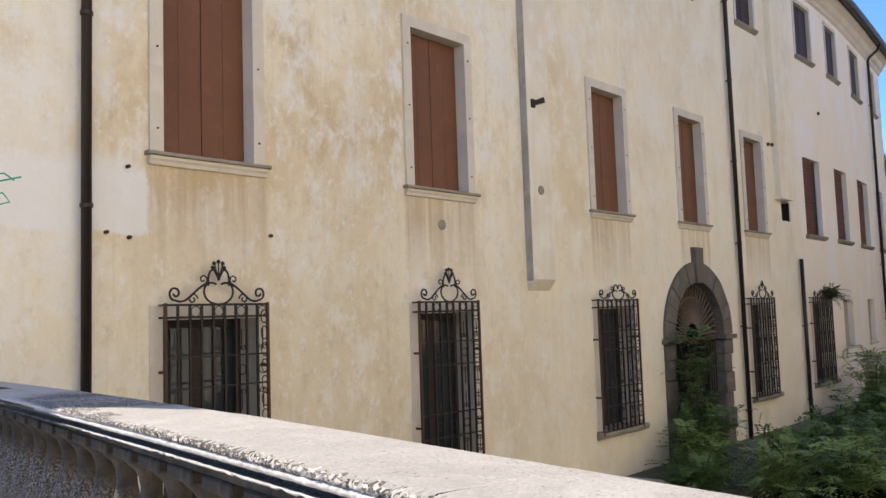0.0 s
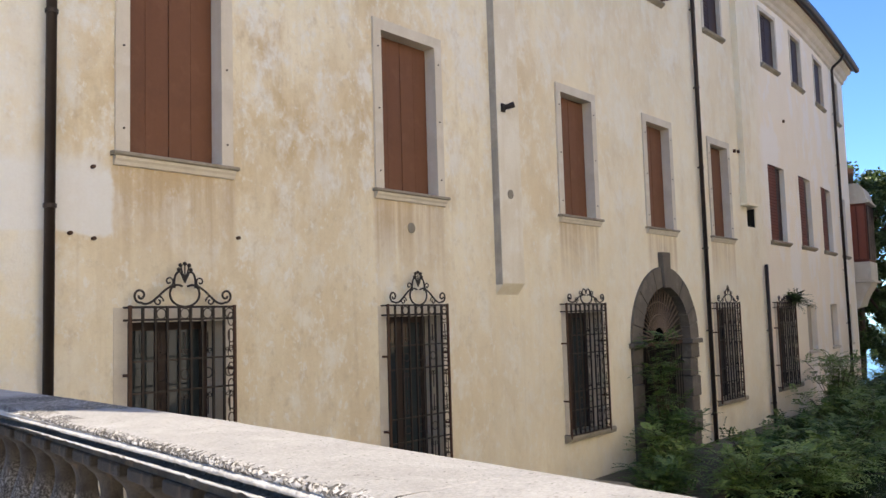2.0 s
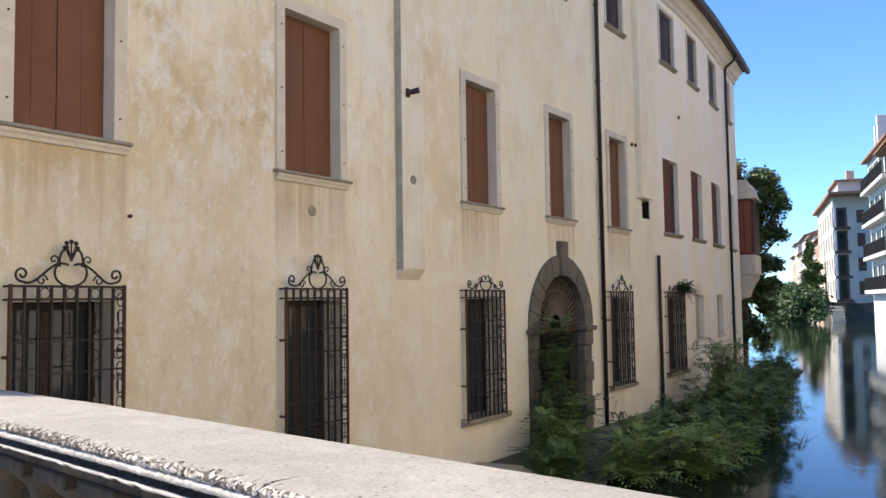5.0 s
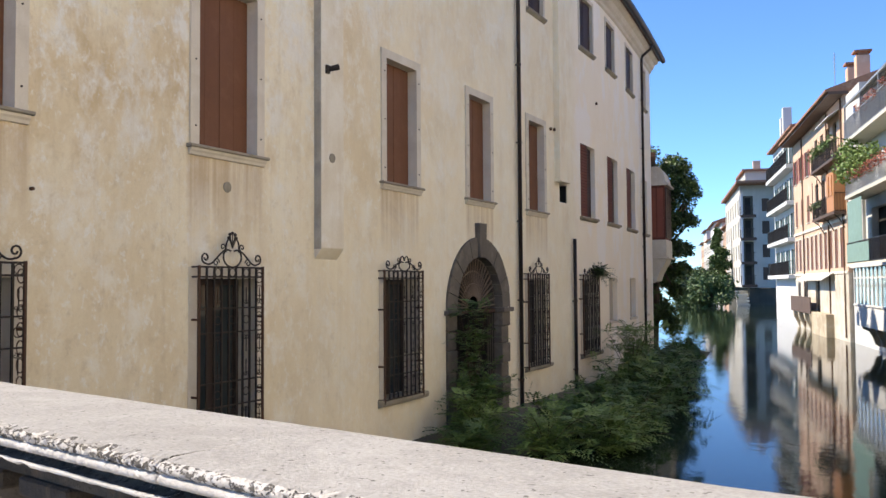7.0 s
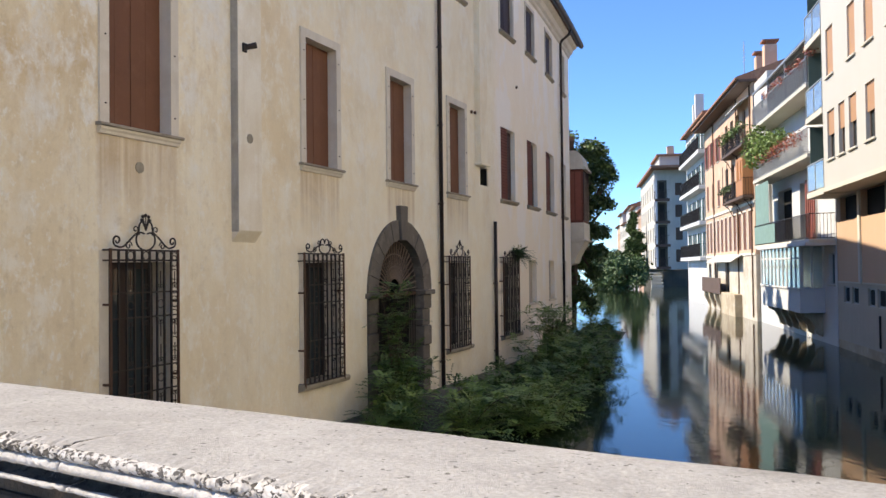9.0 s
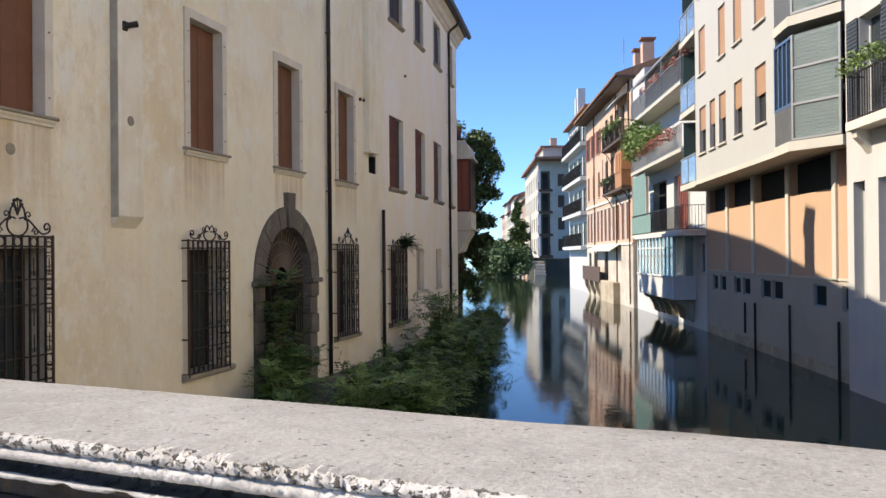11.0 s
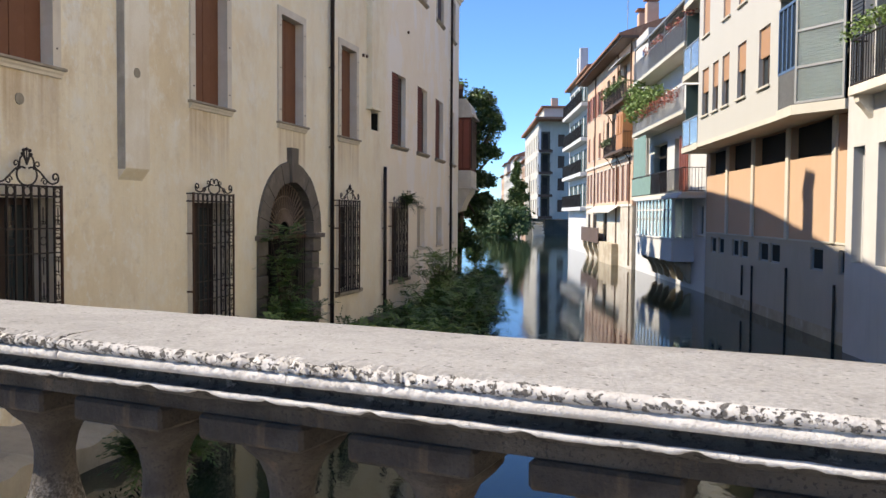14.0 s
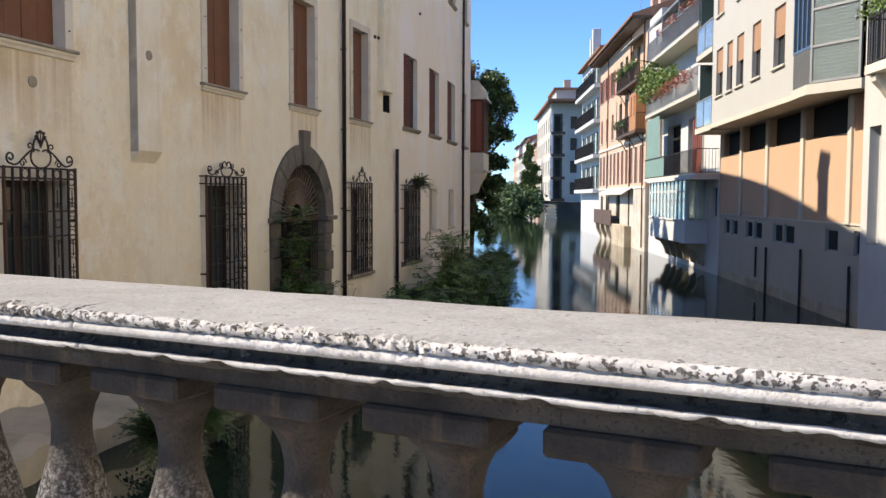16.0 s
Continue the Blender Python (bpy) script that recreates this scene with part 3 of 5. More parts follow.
for k, (a, b) in enumerate(UPPER):
    fr, w = far_window(a, b, 8.36, 9.9, True)
    if k == 0:
        leaf(fr, w + 0.02, -0.03, -75, w * 0.95, 8.38, 9.88, SHUT)
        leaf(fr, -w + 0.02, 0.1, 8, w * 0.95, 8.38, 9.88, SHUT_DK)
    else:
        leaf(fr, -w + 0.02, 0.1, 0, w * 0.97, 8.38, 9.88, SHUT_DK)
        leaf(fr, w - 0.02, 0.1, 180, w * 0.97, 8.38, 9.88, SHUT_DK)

# ground-floor stone frames and the blocked openings
for a, b in GROUND:
    w, e = (b - a) / 2, 0.15
    fr = part("window", wall_mesh(-w - e, w + e, -0.62, 1.5 + e, [(-w, w, -0.62, 1.5)], 0.35, mapf=lambda x, y, z: (x, y - 0.008, z)), TRIM, palazzo)
    fr.matrix_basis = wall_frame((a + b) / 2)
    part("sill", prism(bmesh.new(), [(0.3, -0.62), (-0.12, -0.62), (-0.14, -0.66), (-0.12, -0.72), (0.0, -0.76), (0.3, -0.76)], -w - e - 0.05, w + e + 0.05), SILL, fr)
    part("sash", wall_mesh(-w, w, -0.62, 1.5, [(-w + 0.09, -0.05, -0.62, 1.41), (0.05, w - 0.09, -0.62, 1.41)], 0.06, mapf=lambda x, y, z: (x, y + 0.3, z)), SASH, fr, "dark red-brown wooden sash")
    part("pane", boxes([(-w + 0.09, -0.06, 0.325, 0.335, -0.62, 1.41), (0.06, w - 0.09, 0.325, 0.335, -0.62, 1.41)]), DKGLASS, fr)
for a, b, z0, z1 in SMALL:
    w = (b - a) / 2
    fr = part("blind_window", boxes([(-w, w, 0.16, 0.2, z0, z1)]), GREYP, palazzo, "shallow niche closed with grey boards")
    fr.matrix_basis = wall_frame((a + b) / 2)
    part("sill", boxes([(-w - 0.06, w + 0.06, -0.05, 0.16, z0 - 0.08, z0)], 0.01), TRIM, fr)
# niche shade painted as black sheets on back, right reveal and floor
nic = part("niche_back", boxes([(-0.3, 0.3, 0.3, 0.34, 3.63, 4.13)]), SHADE_BLACK, palazzo)
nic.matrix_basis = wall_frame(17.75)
nic = part("niche_lining", boxes([(0.285, 0.298, 0.03, 0.3, 3.632, 4.128), (-0.298, 0.285, 0.03, 0.3, 3.632, 3.642)]), SHADE_BLACK, palazzo)
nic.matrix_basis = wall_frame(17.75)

# two chimney breasts that stand out from the wall
flue = bmesh.new()
box(flue, -0.29, 0.29, -0.16, 0.0, 4.19, TOP - 0.5)
box(flue, -0.36, 0.36, -0.22, 0.0, 4.13, 4.189, 0.012)
flue.transform(wall_frame(17.37))
part("chimney_breast", flue, PLASTER, palazzo)
flue = bmesh.new()
prism(flue, [(0.0, TOP - 0.5), (-0.14, TOP - 0.5), (-0.14, 1.99), (-0.125, 1.965), (0.0, 1.81)], -0.3, 0.3)
flue.transform(wall_frame(6.76))
LIMEWASH = weathered("limewashed_plaster", (0.84, 0.78, 0.66), (0.66, 0.55, 0.38), (0.88, 0.85, 0.78), 0.88, 1.6, 0.55, 0.45, 34, 0.006)
# grey sheet paints the side face's shade along with its streak stain
SHADESIDE = weathered("shaded_grey_plaster", (0.42, 0.39, 0.34), (0.2, 0.185, 0.16), (0.55, 0.51, 0.45), 0.9, 2.0, 0.6, 0.5, 34, 0.006)
side = part("damp_edge", boxes([(-0.306, -0.3, -0.13, 0.0, 1.97, TOP - 0.5)]), SHADESIDE, palazzo, "grey stained and shade-darkened side of the chimney breast")
side.matrix_basis = wall_frame(6.76)
part("chimney_breast", flue, LIMEWASH, palazzo, "pale plastered chimney breast ending above the ground floor")

# ---- arched gateway ----
gate = thing("gateway", wall_frame(ARCH_C), "arched stone gateway with an iron fan grille", "gateway")


def voussoir(a0, a1, r0, r1, y0, y1):
    bm = bmesh.new()
    n = 3
    ring = []
    for y in (y0, y1):
        pts = [(r0, a0 + (a1 - a0) * k / n) for k in range(n + 1)] + [(r1, a1 + (a0 - a1) * k / n) for k in range(n + 1)]
        ring.append([bm.verts.new((r * math.cos(a), y, SPRING + r * math.sin(a))) for r, a in pts])
    m = len(ring[0])
    for k in range(m):
        bm.faces.new((ring[0][k], ring[0][(k + 1) % m], ring[1][(k + 1) % m], ring[1][k]))
    bm.faces.new(ring[0])
    bm.faces.new(ring[1][::-1])
    bmesh.ops.recalc_face_normals(bm, faces=bm.faces)
    return bm


NV = 13
for k in range(NV):
    a0, a1 = math.pi * k / NV + 0.006, math.pi * (k + 1) / NV - 0.006
    if k == NV // 2:
        continue
    part("voussoir", voussoir(a0, a1, ARCH_R, ARCH_O - 0.004, -0.05 - 0.008 * (k % 2), 0.38), ARCHSTONE, gate)
key = bmesh.new()
box(key, -0.16, 0.16, -0.12, 0.36, SPRING + ARCH_R - 0.02, SPRING + ARCH_O + 0.3, 0.012)
for v in key.verts:
    v.co.x *= 1 + 0.35 * (v.co.z - SPRING - ARCH_R - 0.3)
part("keystone", key, ARCHSTONE, gate)
for side in (-1, 1):
    x0, x1 = sorted((side * ARCH_R, side * (ARCH_O - 0.004)))
    part("impost", boxes([(x0 - 0.07, x1 + 0.07, -0.12, 0.37, SPRING - 0.1, SPRING)], 0.012), ARCHSTONE, gate)
    z = SPRING - 0.105
    k = 0
    while z > -1.6:
        hgt = 0.33 + 0.06 * ((k * 7) % 3)
        y = -0.05 if k % 2 == 0 else -0.02
        part("quoin", boxes([(x0 + (0.05 if side < 0 and k % 2 else 0), x1 - (0.05 if side > 0 and k % 2 else 0), y, 0.38, z - hgt + 0.012, z)], 0.018), ARCHSTONE, gate)
        z -= hgt
        k += 1
part("transom", boxes([(-ARCH_R, ARCH_R, 0.12, 0.2, SPRING - 0.1, SPRING - 0.02)], 0.006), RUST, gate, "rusty orange transom bar")
for k in range(25):
    a = math.pi * (k + 0.5) / 25
    part("fan_bar", tube(bmesh.new(), [(0.28 * math.cos(a), 0.15, SPRING + 0.28 * math.sin(a)), (ARCH_R * math.cos(a), 0.15, SPRING + ARCH_R * math.sin(a))], 0.018, 5), FANIRON, gate)
for r in (0.28, 0.55, 0.82, 1.1):
    part("fan_arc", tube(bmesh.new(), [(r * math.cos(math.pi * k / 18), 0.15, SPRING + r * math.sin(math.pi * k / 18)) for k in range(19)], 0.013, 5), FANIRON, gate)
for k in range(19):
    x = -ARCH_R + 0.06 + (2 * ARCH_R - 0.12) * k / 18
    part("gate_bar", tube(bmesh.new(), [(x, 0.16, -1.5), (x, 0.16, SPRING - 0.1)], 0.011, 6), IRON, gate)
for z in (-1.4, -0.5, 0.35):
    part("gate_rail", boxes([(-ARCH_R, ARCH_R, 0.145, 0.175, z, z + 0.05)]), IRON, gate)


# ---- wrought-iron window grilles ----
def spiral(cx, cz, r0, a0, turns, y=0.0, sgn=1, n=22, shrink=0.25):
    return [(cx + (r := r0 * (1 - (1 - shrink) * k / n)) * math.cos(a0 + sgn * turns * math.tau * k / n), y, cz + r * math.sin(a0 + sgn * turns * math.tau * k / n)) for k in range(n + 1)]


def bez(p, q, r, s, y, n=12):
    out = []
    for k in range(n + 1):
        t = k / n
        out.append(tuple((1 - t) ** 3 * p[i] + 3 * t * (1 - t) ** 2 * q[i] + 3 * t * t * (1 - t) * r[i] + t ** 3 * s[i] for i in (0, 1)))
    return [(x, y, z) for x, z in out]


def iron_mesh(name, pts, r, mat=IRON):
    bm = tube(bmesh.new(), pts, r, 4)
    me = bpy.data.meshes.new(name)
    bm.to_mesh(me)
    bm.free()
    me.materials.append(mat)
    return me


RING_ME = iron_mesh("ring", [(0.055 * math.cos(t * math.tau / 12), 0, 0.055 * math.sin(t * math.tau / 12)) for t in range(13)], 0.007)
CURL_ME = iron_mesh("scroll", spiral(0, 0, 0.032, math.pi / 2, 1.1, 0, 1, 10), 0.006)
SPIKE_ME = iron_mesh("spike", [(0, 0, -0.02), (0, 0, -0.2)], 0.007)
SIDE_ME = iron_mesh("side_ring", [(0, 0.06 * math.cos(t * math.tau / 10), 0.075 * math.sin(t * math.tau / 10)) for t in range(11)], 0.007, RUST)


def grille(a, b, style):
    m, w, y = wall_frame((a + b) / 2), (b - a) / 2, -0.13
    z0, z1 = -0.62, 1.65
    g = thing("window_grille", m, {"tall": "wrought-iron window grille with a scrolled crest and flower finial", "plain": "wrought-iron window grille with a low scrolled crest", "spiky": "narrow wrought-iron window grille with a spiky crest", "ivy": "wrought-iron window grille with a clump of ivy on top"}[style], "window grille", "window grilles")
    for x in (-w, w):
        part("corner_bar", boxes([(x - 0.016, x + 0.016, y - 0.016, y + 0.016, z0 - 0.06, z1 + 0.02)], 0.003), RUST, g)
        for zz in (0.95, -0.05):
            part("wall_stay", boxes([(x - 0.012, x + 0.012, y, 0.02, zz, zz + 0.03)]), RUST, g)
    for z in (z0, z1 - 0.13, z1):
        part("cross_bar", boxes([(-w, w, y - 0.009, y + 0.009, z - 0.012, z + 0.012)]), IRON, g)
        for x in (-w, w):
            part("side_bar", boxes([(x - 0.008, x + 0.008, y, 0.0, z - 0.011, z + 0.011)]), IRON, g)
    for z in (1.1, 0.78, 0.12, -0.2):
        part("cross_bar", boxes([(-w, w, y - 0.008, y + 0.008, z - 0.01, z + 0.01)]), IRON, g)
    n = 9
    for k in range(1, n):
        x = -w + 2 * w * k / n
        part("upright_bar", boxes([(x - 0.012, x + 0.012, y - 0.012, y + 0.012, z0, z1)]), IRON, g)
    for x in (w - 0.5 * 2 * w / n, -w + 2.5 * 2 * w / n, -w + 6.5 * 2 * w / n, -w + 4.5 * 2 * w / n):
        for zc in (1.58, 0.94, -0.04, -0.5):
            shared("ring", RING_ME, g, pose(x, y, zc))
        for zc, sg in ((0.7, 1), (1.18, -1), (0.2, -1), (-0.28, 1)):
            for d in (-1, 1):
                shared("scroll", CURL_ME, g, Matrix.Translation((x + d * 0.03, y, zc)) @ Matrix.Diagonal((d, 1, sg, 1)))
            shared("spike", SPIKE_ME, g, Matrix.Translation((x, y, zc)) @ Matrix.Diagonal((1, 1, sg, 1)))
    # side panel facing along the wall
    for i in range(12):
        shared("side_ring", SIDE_ME, g, pose(w, y / 2, z0 + 0.1 + i * 0.185))
    # crest
    hgt = {"tall": 0.42, "plain": 0.30, "spiky": 0.36, "ivy": 0.2}[style]
    k = hgt / 0.42

    def bar(pts, r=0.0125, nm="crest_scroll"):
        part(nm, tube(bmesh.new(), pts, r, 5), IRON, g)

    for d in (-1, 1):
        bar(bez((d * 0.22 * w, z1 + 0.22 * k), (d * 0.45 * w, z1 + 0.2 * k), (d * 0.6 * w, z1 - 0.03), (d * 0.82 * w, z1 + 0.05), y))
        bar([(d * v[0], v[1], v[2]) for v in spiral(0.82 * w, z1 + 0.12, 0.075, -math.pi / 2, 1.25, y, 1)])
        bar([(d * v[0], v[1], v[2]) for v in spiral(0.5 * w, z1 + 0.06, 0.06, math.pi, 1.2, y, -1)], 0.009)
        bar([(d * v[0], v[1], v[2]) for v in spiral(0.30 * w, z1 + 0.27 * k, 0.055, -math.pi / 2, 1.2, y, -1)], 0.009)
        bar(bez((0, z1), (d * 0.42 * w, z1 + 0.02), (d * 0.32 * w, z1 + 0.3 * k), (d * 0.05 * w, z1 + 0.22 * k), y))
        bar(bez((d * 0.2 * w, z1 + 0.2 * k), (d * 0.24 * w, z1 + 0.42 * k), (d * 0.02 * w, z1 + 0.42 * k), (0, z1 + 0.26 * k), y))
    if style in ("tall", "spiky"):
        for j in range(-2, 3):
            a = j * 0.42
            tip = (0.16 * math.sin(a) * (1 - 0.2 * abs(j)), y, z1 + 0.27 * k + 0.19 * math.cos(a))
            bar([(0, y, z1 + 0.26 * k), tip], 0.008, "finial_stem")
            if style == "tall":
                bl = bmesh.new()
                sp = bmesh.ops.create_icosphere(bl, subdivisions=1, radius=0.026)
                bmesh.ops.translate(bl, verts=sp["verts"], vec=tip)
                part("finial_flower", bl, IRON, g)
    return g


GRILLES = [(0.11, 1.37), (3.84, 5.08), (8.31, 9.67), (14.86, 16.25), (18.94, 20.43)]
for (a, b), st in zip(GRILLES, ("tall", "tall", "plain", "spiky", "ivy")):
    grille(a, b, st)


# ---- downpipes and wall fixtures ----
def downpipe(s, z0, z1, neck=False, label="dark metal rainwater downpipe on old plaster"):
    p = thing("downpipe", wall_frame(s), label, "downpipe", "downpipes")
    pts = [(0, -0.09, z0), (0, -0.09, z1)]
    if neck:
        pts += [(0, -0.14, z1 + 0.12), (0, -0.42, z1 + 0.34), (0, -0.52, z1 + 0.55)]
    part("pipe", tube(bmesh.new(), pts, 0.05, 10), PIPE, p, smooth=True)
    for z in [z0 + 0.6 + 1.9 * i for i in range(int((z1 - z0 - 0.6) / 1.9) + 1)]:
        part("bracket", tube(bmesh.new(), [(0, -0.09, z), (0, -0.09, z + 0.04)], 0.062, 10), PIPE, p)
        part("pin", boxes([(-0.012, 0.012, -0.09, 0.0, z, z + 0.03)]), PIPE, p)
    return p


downpipe(-0.69, -1.8, TOP - 0.6, True)
downpipe(14.5, -1.5, TOP - 0.6, True)
downpipe(18.38, -1.6, 2.66, False, "short dark metal pipe open at the top")
downpipe(28.14, -1.6, TOP - 0.6, True)
lamp = thing("wall_spotlight", wall_frame(6.6, 4.83), "small dark spotlight on a plastered chimney breast", "spotlight")
part("bracket", boxes([(-0.045, 0.045, -0.18, -0.139, -0.07, 0.07)], 0.008), IRON, lamp)
part("head", tube(bmesh.new(), [(0.0, -0.17, 0.0), (0.12, -0.29, 0.05)], 0.04, 10, 1.25), IRON, lamp, "round dark lamp head")
for s, z, y in ((4.49, 2.75, 0), (6.74, 3.43, -0.14)):
    d = thing("vent_cover", wall_frame(s, z), "small round grey vent cover set in the plaster", "vent cover", "vent covers")
    part("disc", tube(bmesh.new(), [(0, y + 0.005, 0), (0, y - 0.012, 0)], 0.075, 16), SILL, d)
for k, (s, z) in enumerate(((-0.23, 3.06), (-0.46, 2.38), (-0.22, 2.34), (1.51, 2.44), (16.78, 5.52), (17.04, 5.54), (20.8, 6.95))):
    d = thing("wall_pin", wall_frame(s, z), "small dark iron pin in the plaster", "wall pin", "wall pins")
    part("pin", tube(bmesh.new(), [(0, 0.02, 0), (0, -0.05, 0)], 0.02 if k < 4 else 0.045, 6), RUST, d)

# ---- bridge: parapet, deck ----
PN, PD, PC0 = Vector((0.7926, 0.6097)), Vector((0.6097, -0.7926)), 0.908


def bridge_frame(r, c=PC0, z=0.0):
    """Local x along the parapet (to the far side of the canal), y outwards over the water."""
    p = PD * r + PN * c
    return Matrix(((PD.x, PN.x, 0, p.x), (PD.y, PN.y, 0, p.y), (0, 0, 1, z), (0, 0, 0, 1)))


CAPZ = 1.1
FRONT = [(0.012, 0.0), (0.003, -0.002), (-0.003, -0.007), (-0.002, -0.014), (0.002, -0.019), (0.008, -0.0215), (0.003, -0.0235), (-0.001, -0.028), (-0.001, -0.034), (0.004, -0.039), (0.012, -0.041),
         (0.030, -0.043), (0.044, -0.049), (0.046, -0.056), (0.040, -0.0615), (0.018, -0.0632), (0.012, -0.0645), (0.0115, -0.0705), (0.018, -0.0735), (0.06, -0.08), (0.085, -0.10)]


def cap_block(r0, r1, seed):
    """One length of moulded capping, its edge eaten by weather."""
    bm = bmesh.new()
    W = 0.408
    step = 0.0048 if -3.4 < r1 < 3 else 0.03
    n = max(4, int((r1 - r0) / step))
    prof = FRONT + [(W - y, z) for y, z in reversed(FRONT)]
    top_in = [(0.035, 0.0), (0.1, 0.0), (0.21, 0.001), (0.32, 0.0), (0.39, 0.0)]
    rows = []
    for i in range(n + 1):
        x = r0 + (r1 - r0) * i / n
        ring = []
        endk = min(i, n - i)
        for j, (y, z) in enumerate(prof):
            front = j < len(FRONT)
            if front and j < 11:
                rough = min(1.0, max(0.12, 0.75 + 1.6 * noise.noise(Vector((x * 1.7, 7.7, seed)))))
                big = noise.voronoi(Vector((x * 62, j * 0.42 + seed * 3, 0.3)))[0]
                small = noise.voronoi(Vector((x * 120, j * 0.8 + seed * 5, 1.7)))[0]
                crevice = max(0.0, 0.22 - (big[1] - big[0])) * 0.045 + max(0.0, 0.2 - (small[1] - small[0])) * 0.012
                hole = 0.045 if noise.cell(Vector((x * 40, j * 0.3, seed))) > 0.1 else 0.0
                e = noise.fractal(Vector((x * 30, j * 0.5 + seed, z * 60)), 0.9, 2.0, 4) * 0.0022
                amt = 1.0 if j < 6 else 0.5
                cut = (crevice + hole * max(0.0, 0.3 - big[0])) * rough * amt
                yy, zz = y + e * amt + cut, z - (cut * 0.8 + max(0, e) * 0.6 if j < 4 else 0)
            elif front:
                e = noise.fractal(Vector((x * 22, seed * 3.0, j * 0.1)), 0.9, 2.0, 4)
                chip = max(0, noise.noise(Vector((x * 26, 4.1, seed))) - 0.15) * 0.012 + max(0, noise.noise(Vector((x * 90, 2.1, seed)))) * 0.003
                yy, zz = y + max(0, e) * 0.003, z + e * 0.001 + (noise.noise(Vector((x * 9, 1.3, seed))) * 0.0015 + chip if j in (17, 18) else 0)
            else:
                yy, zz = y + noise.noise(Vector((x * 6, z * 20, seed))) * 0.004, z
            if endk == 0:
                yy, zz = yy + (0.006 if front else -0.006), zz - (0.004 if j in (0, 1, len(prof) - 1) else 0)
            ring.append(bm.verts.new((x, yy, CAPZ + zz - 0.005 * max(0.0, -2.2 - x) ** 1.5)))
        for y, z in reversed(top_in):
            ring.append(bm.verts.new((x, y, CAPZ + z + noise.fractal(Vector((x * 3, y * 5, seed)), 1.0, 2.0, 3) * 0.0035 + 0.002 - 0.005 * max(0.0, -2.2 - x) ** 1.5)))
        rows.append(ring)
    m = len(rows[0])
    for u, v in zip(rows, rows[1:]):
        for k in range(m):
            bm.faces.new((u[k], v[k], v[(k + 1) % m], u[(k + 1) % m]))
    bm.faces.new(rows[0])
    bm.faces.new(rows[-1][::-1])
    bmesh.ops.recalc_face_normals(bm, faces=bm.faces)
    return bm


parapet = thing("parapet", bridge_frame(0), "weathered stone balustrade with a pitted moulded capping", "balustrade")
JOINT = -1.266
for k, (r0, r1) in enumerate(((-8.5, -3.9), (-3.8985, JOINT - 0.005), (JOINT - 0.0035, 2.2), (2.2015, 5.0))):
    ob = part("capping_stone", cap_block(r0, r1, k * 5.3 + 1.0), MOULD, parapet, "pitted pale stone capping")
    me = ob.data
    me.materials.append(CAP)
    me.materials.append(SHADE_CRUST)
    for p in me.polygons:
        p.use_smooth = p.area < 0.01
        # cove and underside take the shade-darkened stone; the fillet stays pale
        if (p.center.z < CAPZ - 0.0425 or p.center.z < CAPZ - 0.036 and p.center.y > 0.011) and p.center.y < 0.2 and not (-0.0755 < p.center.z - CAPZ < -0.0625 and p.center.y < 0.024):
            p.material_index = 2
        if p.normal.z > 0.8 and 0.02 < p.center.y < 0.405 and p.center.z > CAPZ - 0.006:
            p.material_index = 1
            p.use_smooth = True
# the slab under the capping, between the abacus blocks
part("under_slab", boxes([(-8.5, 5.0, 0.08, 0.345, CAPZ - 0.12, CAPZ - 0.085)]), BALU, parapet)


def baluster_mesh():
    prof = [(0.0, 0.945), (0.092, 0.945), (0.096, 0.93), (0.082, 0.913), (0.06, 0.893), (0.047, 0.865), (0.040, 0.83), (0.041, 0.795), (0.049, 0.755), (0.062, 0.71), (0.077, 0.66),
            (0.092, 0.60), (0.104, 0.53), (0.108, 0.47), (0.102, 0.41), (0.085, 0.36), (0.07, 0.33), (0.07, 0.31), (0.092, 0.295), (0.095, 0.27), (0.0, 0.27)]
    bm = bmesh.new()
    seg, rings = 28, []
    for r, z in prof:
        rings.append([bm.verts.new((max(r, 0.001) * math.cos(k * math.tau / seg), max(r, 0.001) * math.sin(k * math.tau / seg), z)) for k in range(seg)])
    for u, v in zip(rings, rings[1:]):
        for k in range(seg):
            bm.faces.new((u[k], v[k], v[(k + 1) % seg], u[(k + 1) % seg]))
    bmesh.ops.recalc_face_normals(bm, faces=bm.faces)
    me = bpy.data.meshes.new("baluster")
    bm.to_mesh(me)
    bm.free()
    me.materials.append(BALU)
    for p in me.polygons:
        p.use_smooth = True
    return me


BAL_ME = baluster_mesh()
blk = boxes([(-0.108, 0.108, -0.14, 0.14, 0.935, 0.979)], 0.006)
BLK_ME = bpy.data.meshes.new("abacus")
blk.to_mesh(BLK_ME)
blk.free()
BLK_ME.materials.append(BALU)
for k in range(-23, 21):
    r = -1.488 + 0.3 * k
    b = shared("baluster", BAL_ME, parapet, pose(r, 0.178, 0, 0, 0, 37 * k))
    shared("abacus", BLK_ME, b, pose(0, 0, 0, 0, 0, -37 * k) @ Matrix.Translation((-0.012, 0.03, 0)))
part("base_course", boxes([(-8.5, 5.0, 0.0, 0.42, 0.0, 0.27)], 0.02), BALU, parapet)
part_deck = part("bridge_deck", boxes([(-9, 30, -9, 0.52, -0.6, -0.004)]), PAVE)
tagged(part_deck, "grey paved bridge deck over the canal", "bridge", kind="structure")
part_deck.matrix_world = bridge_frame(0)

# ---- terrace at the palazzo's foot ----
bank = thing("bank", Matrix.Identity(4), "narrow overgrown bank with a rough stone edge below the palazzo", "bank", kind="structure")
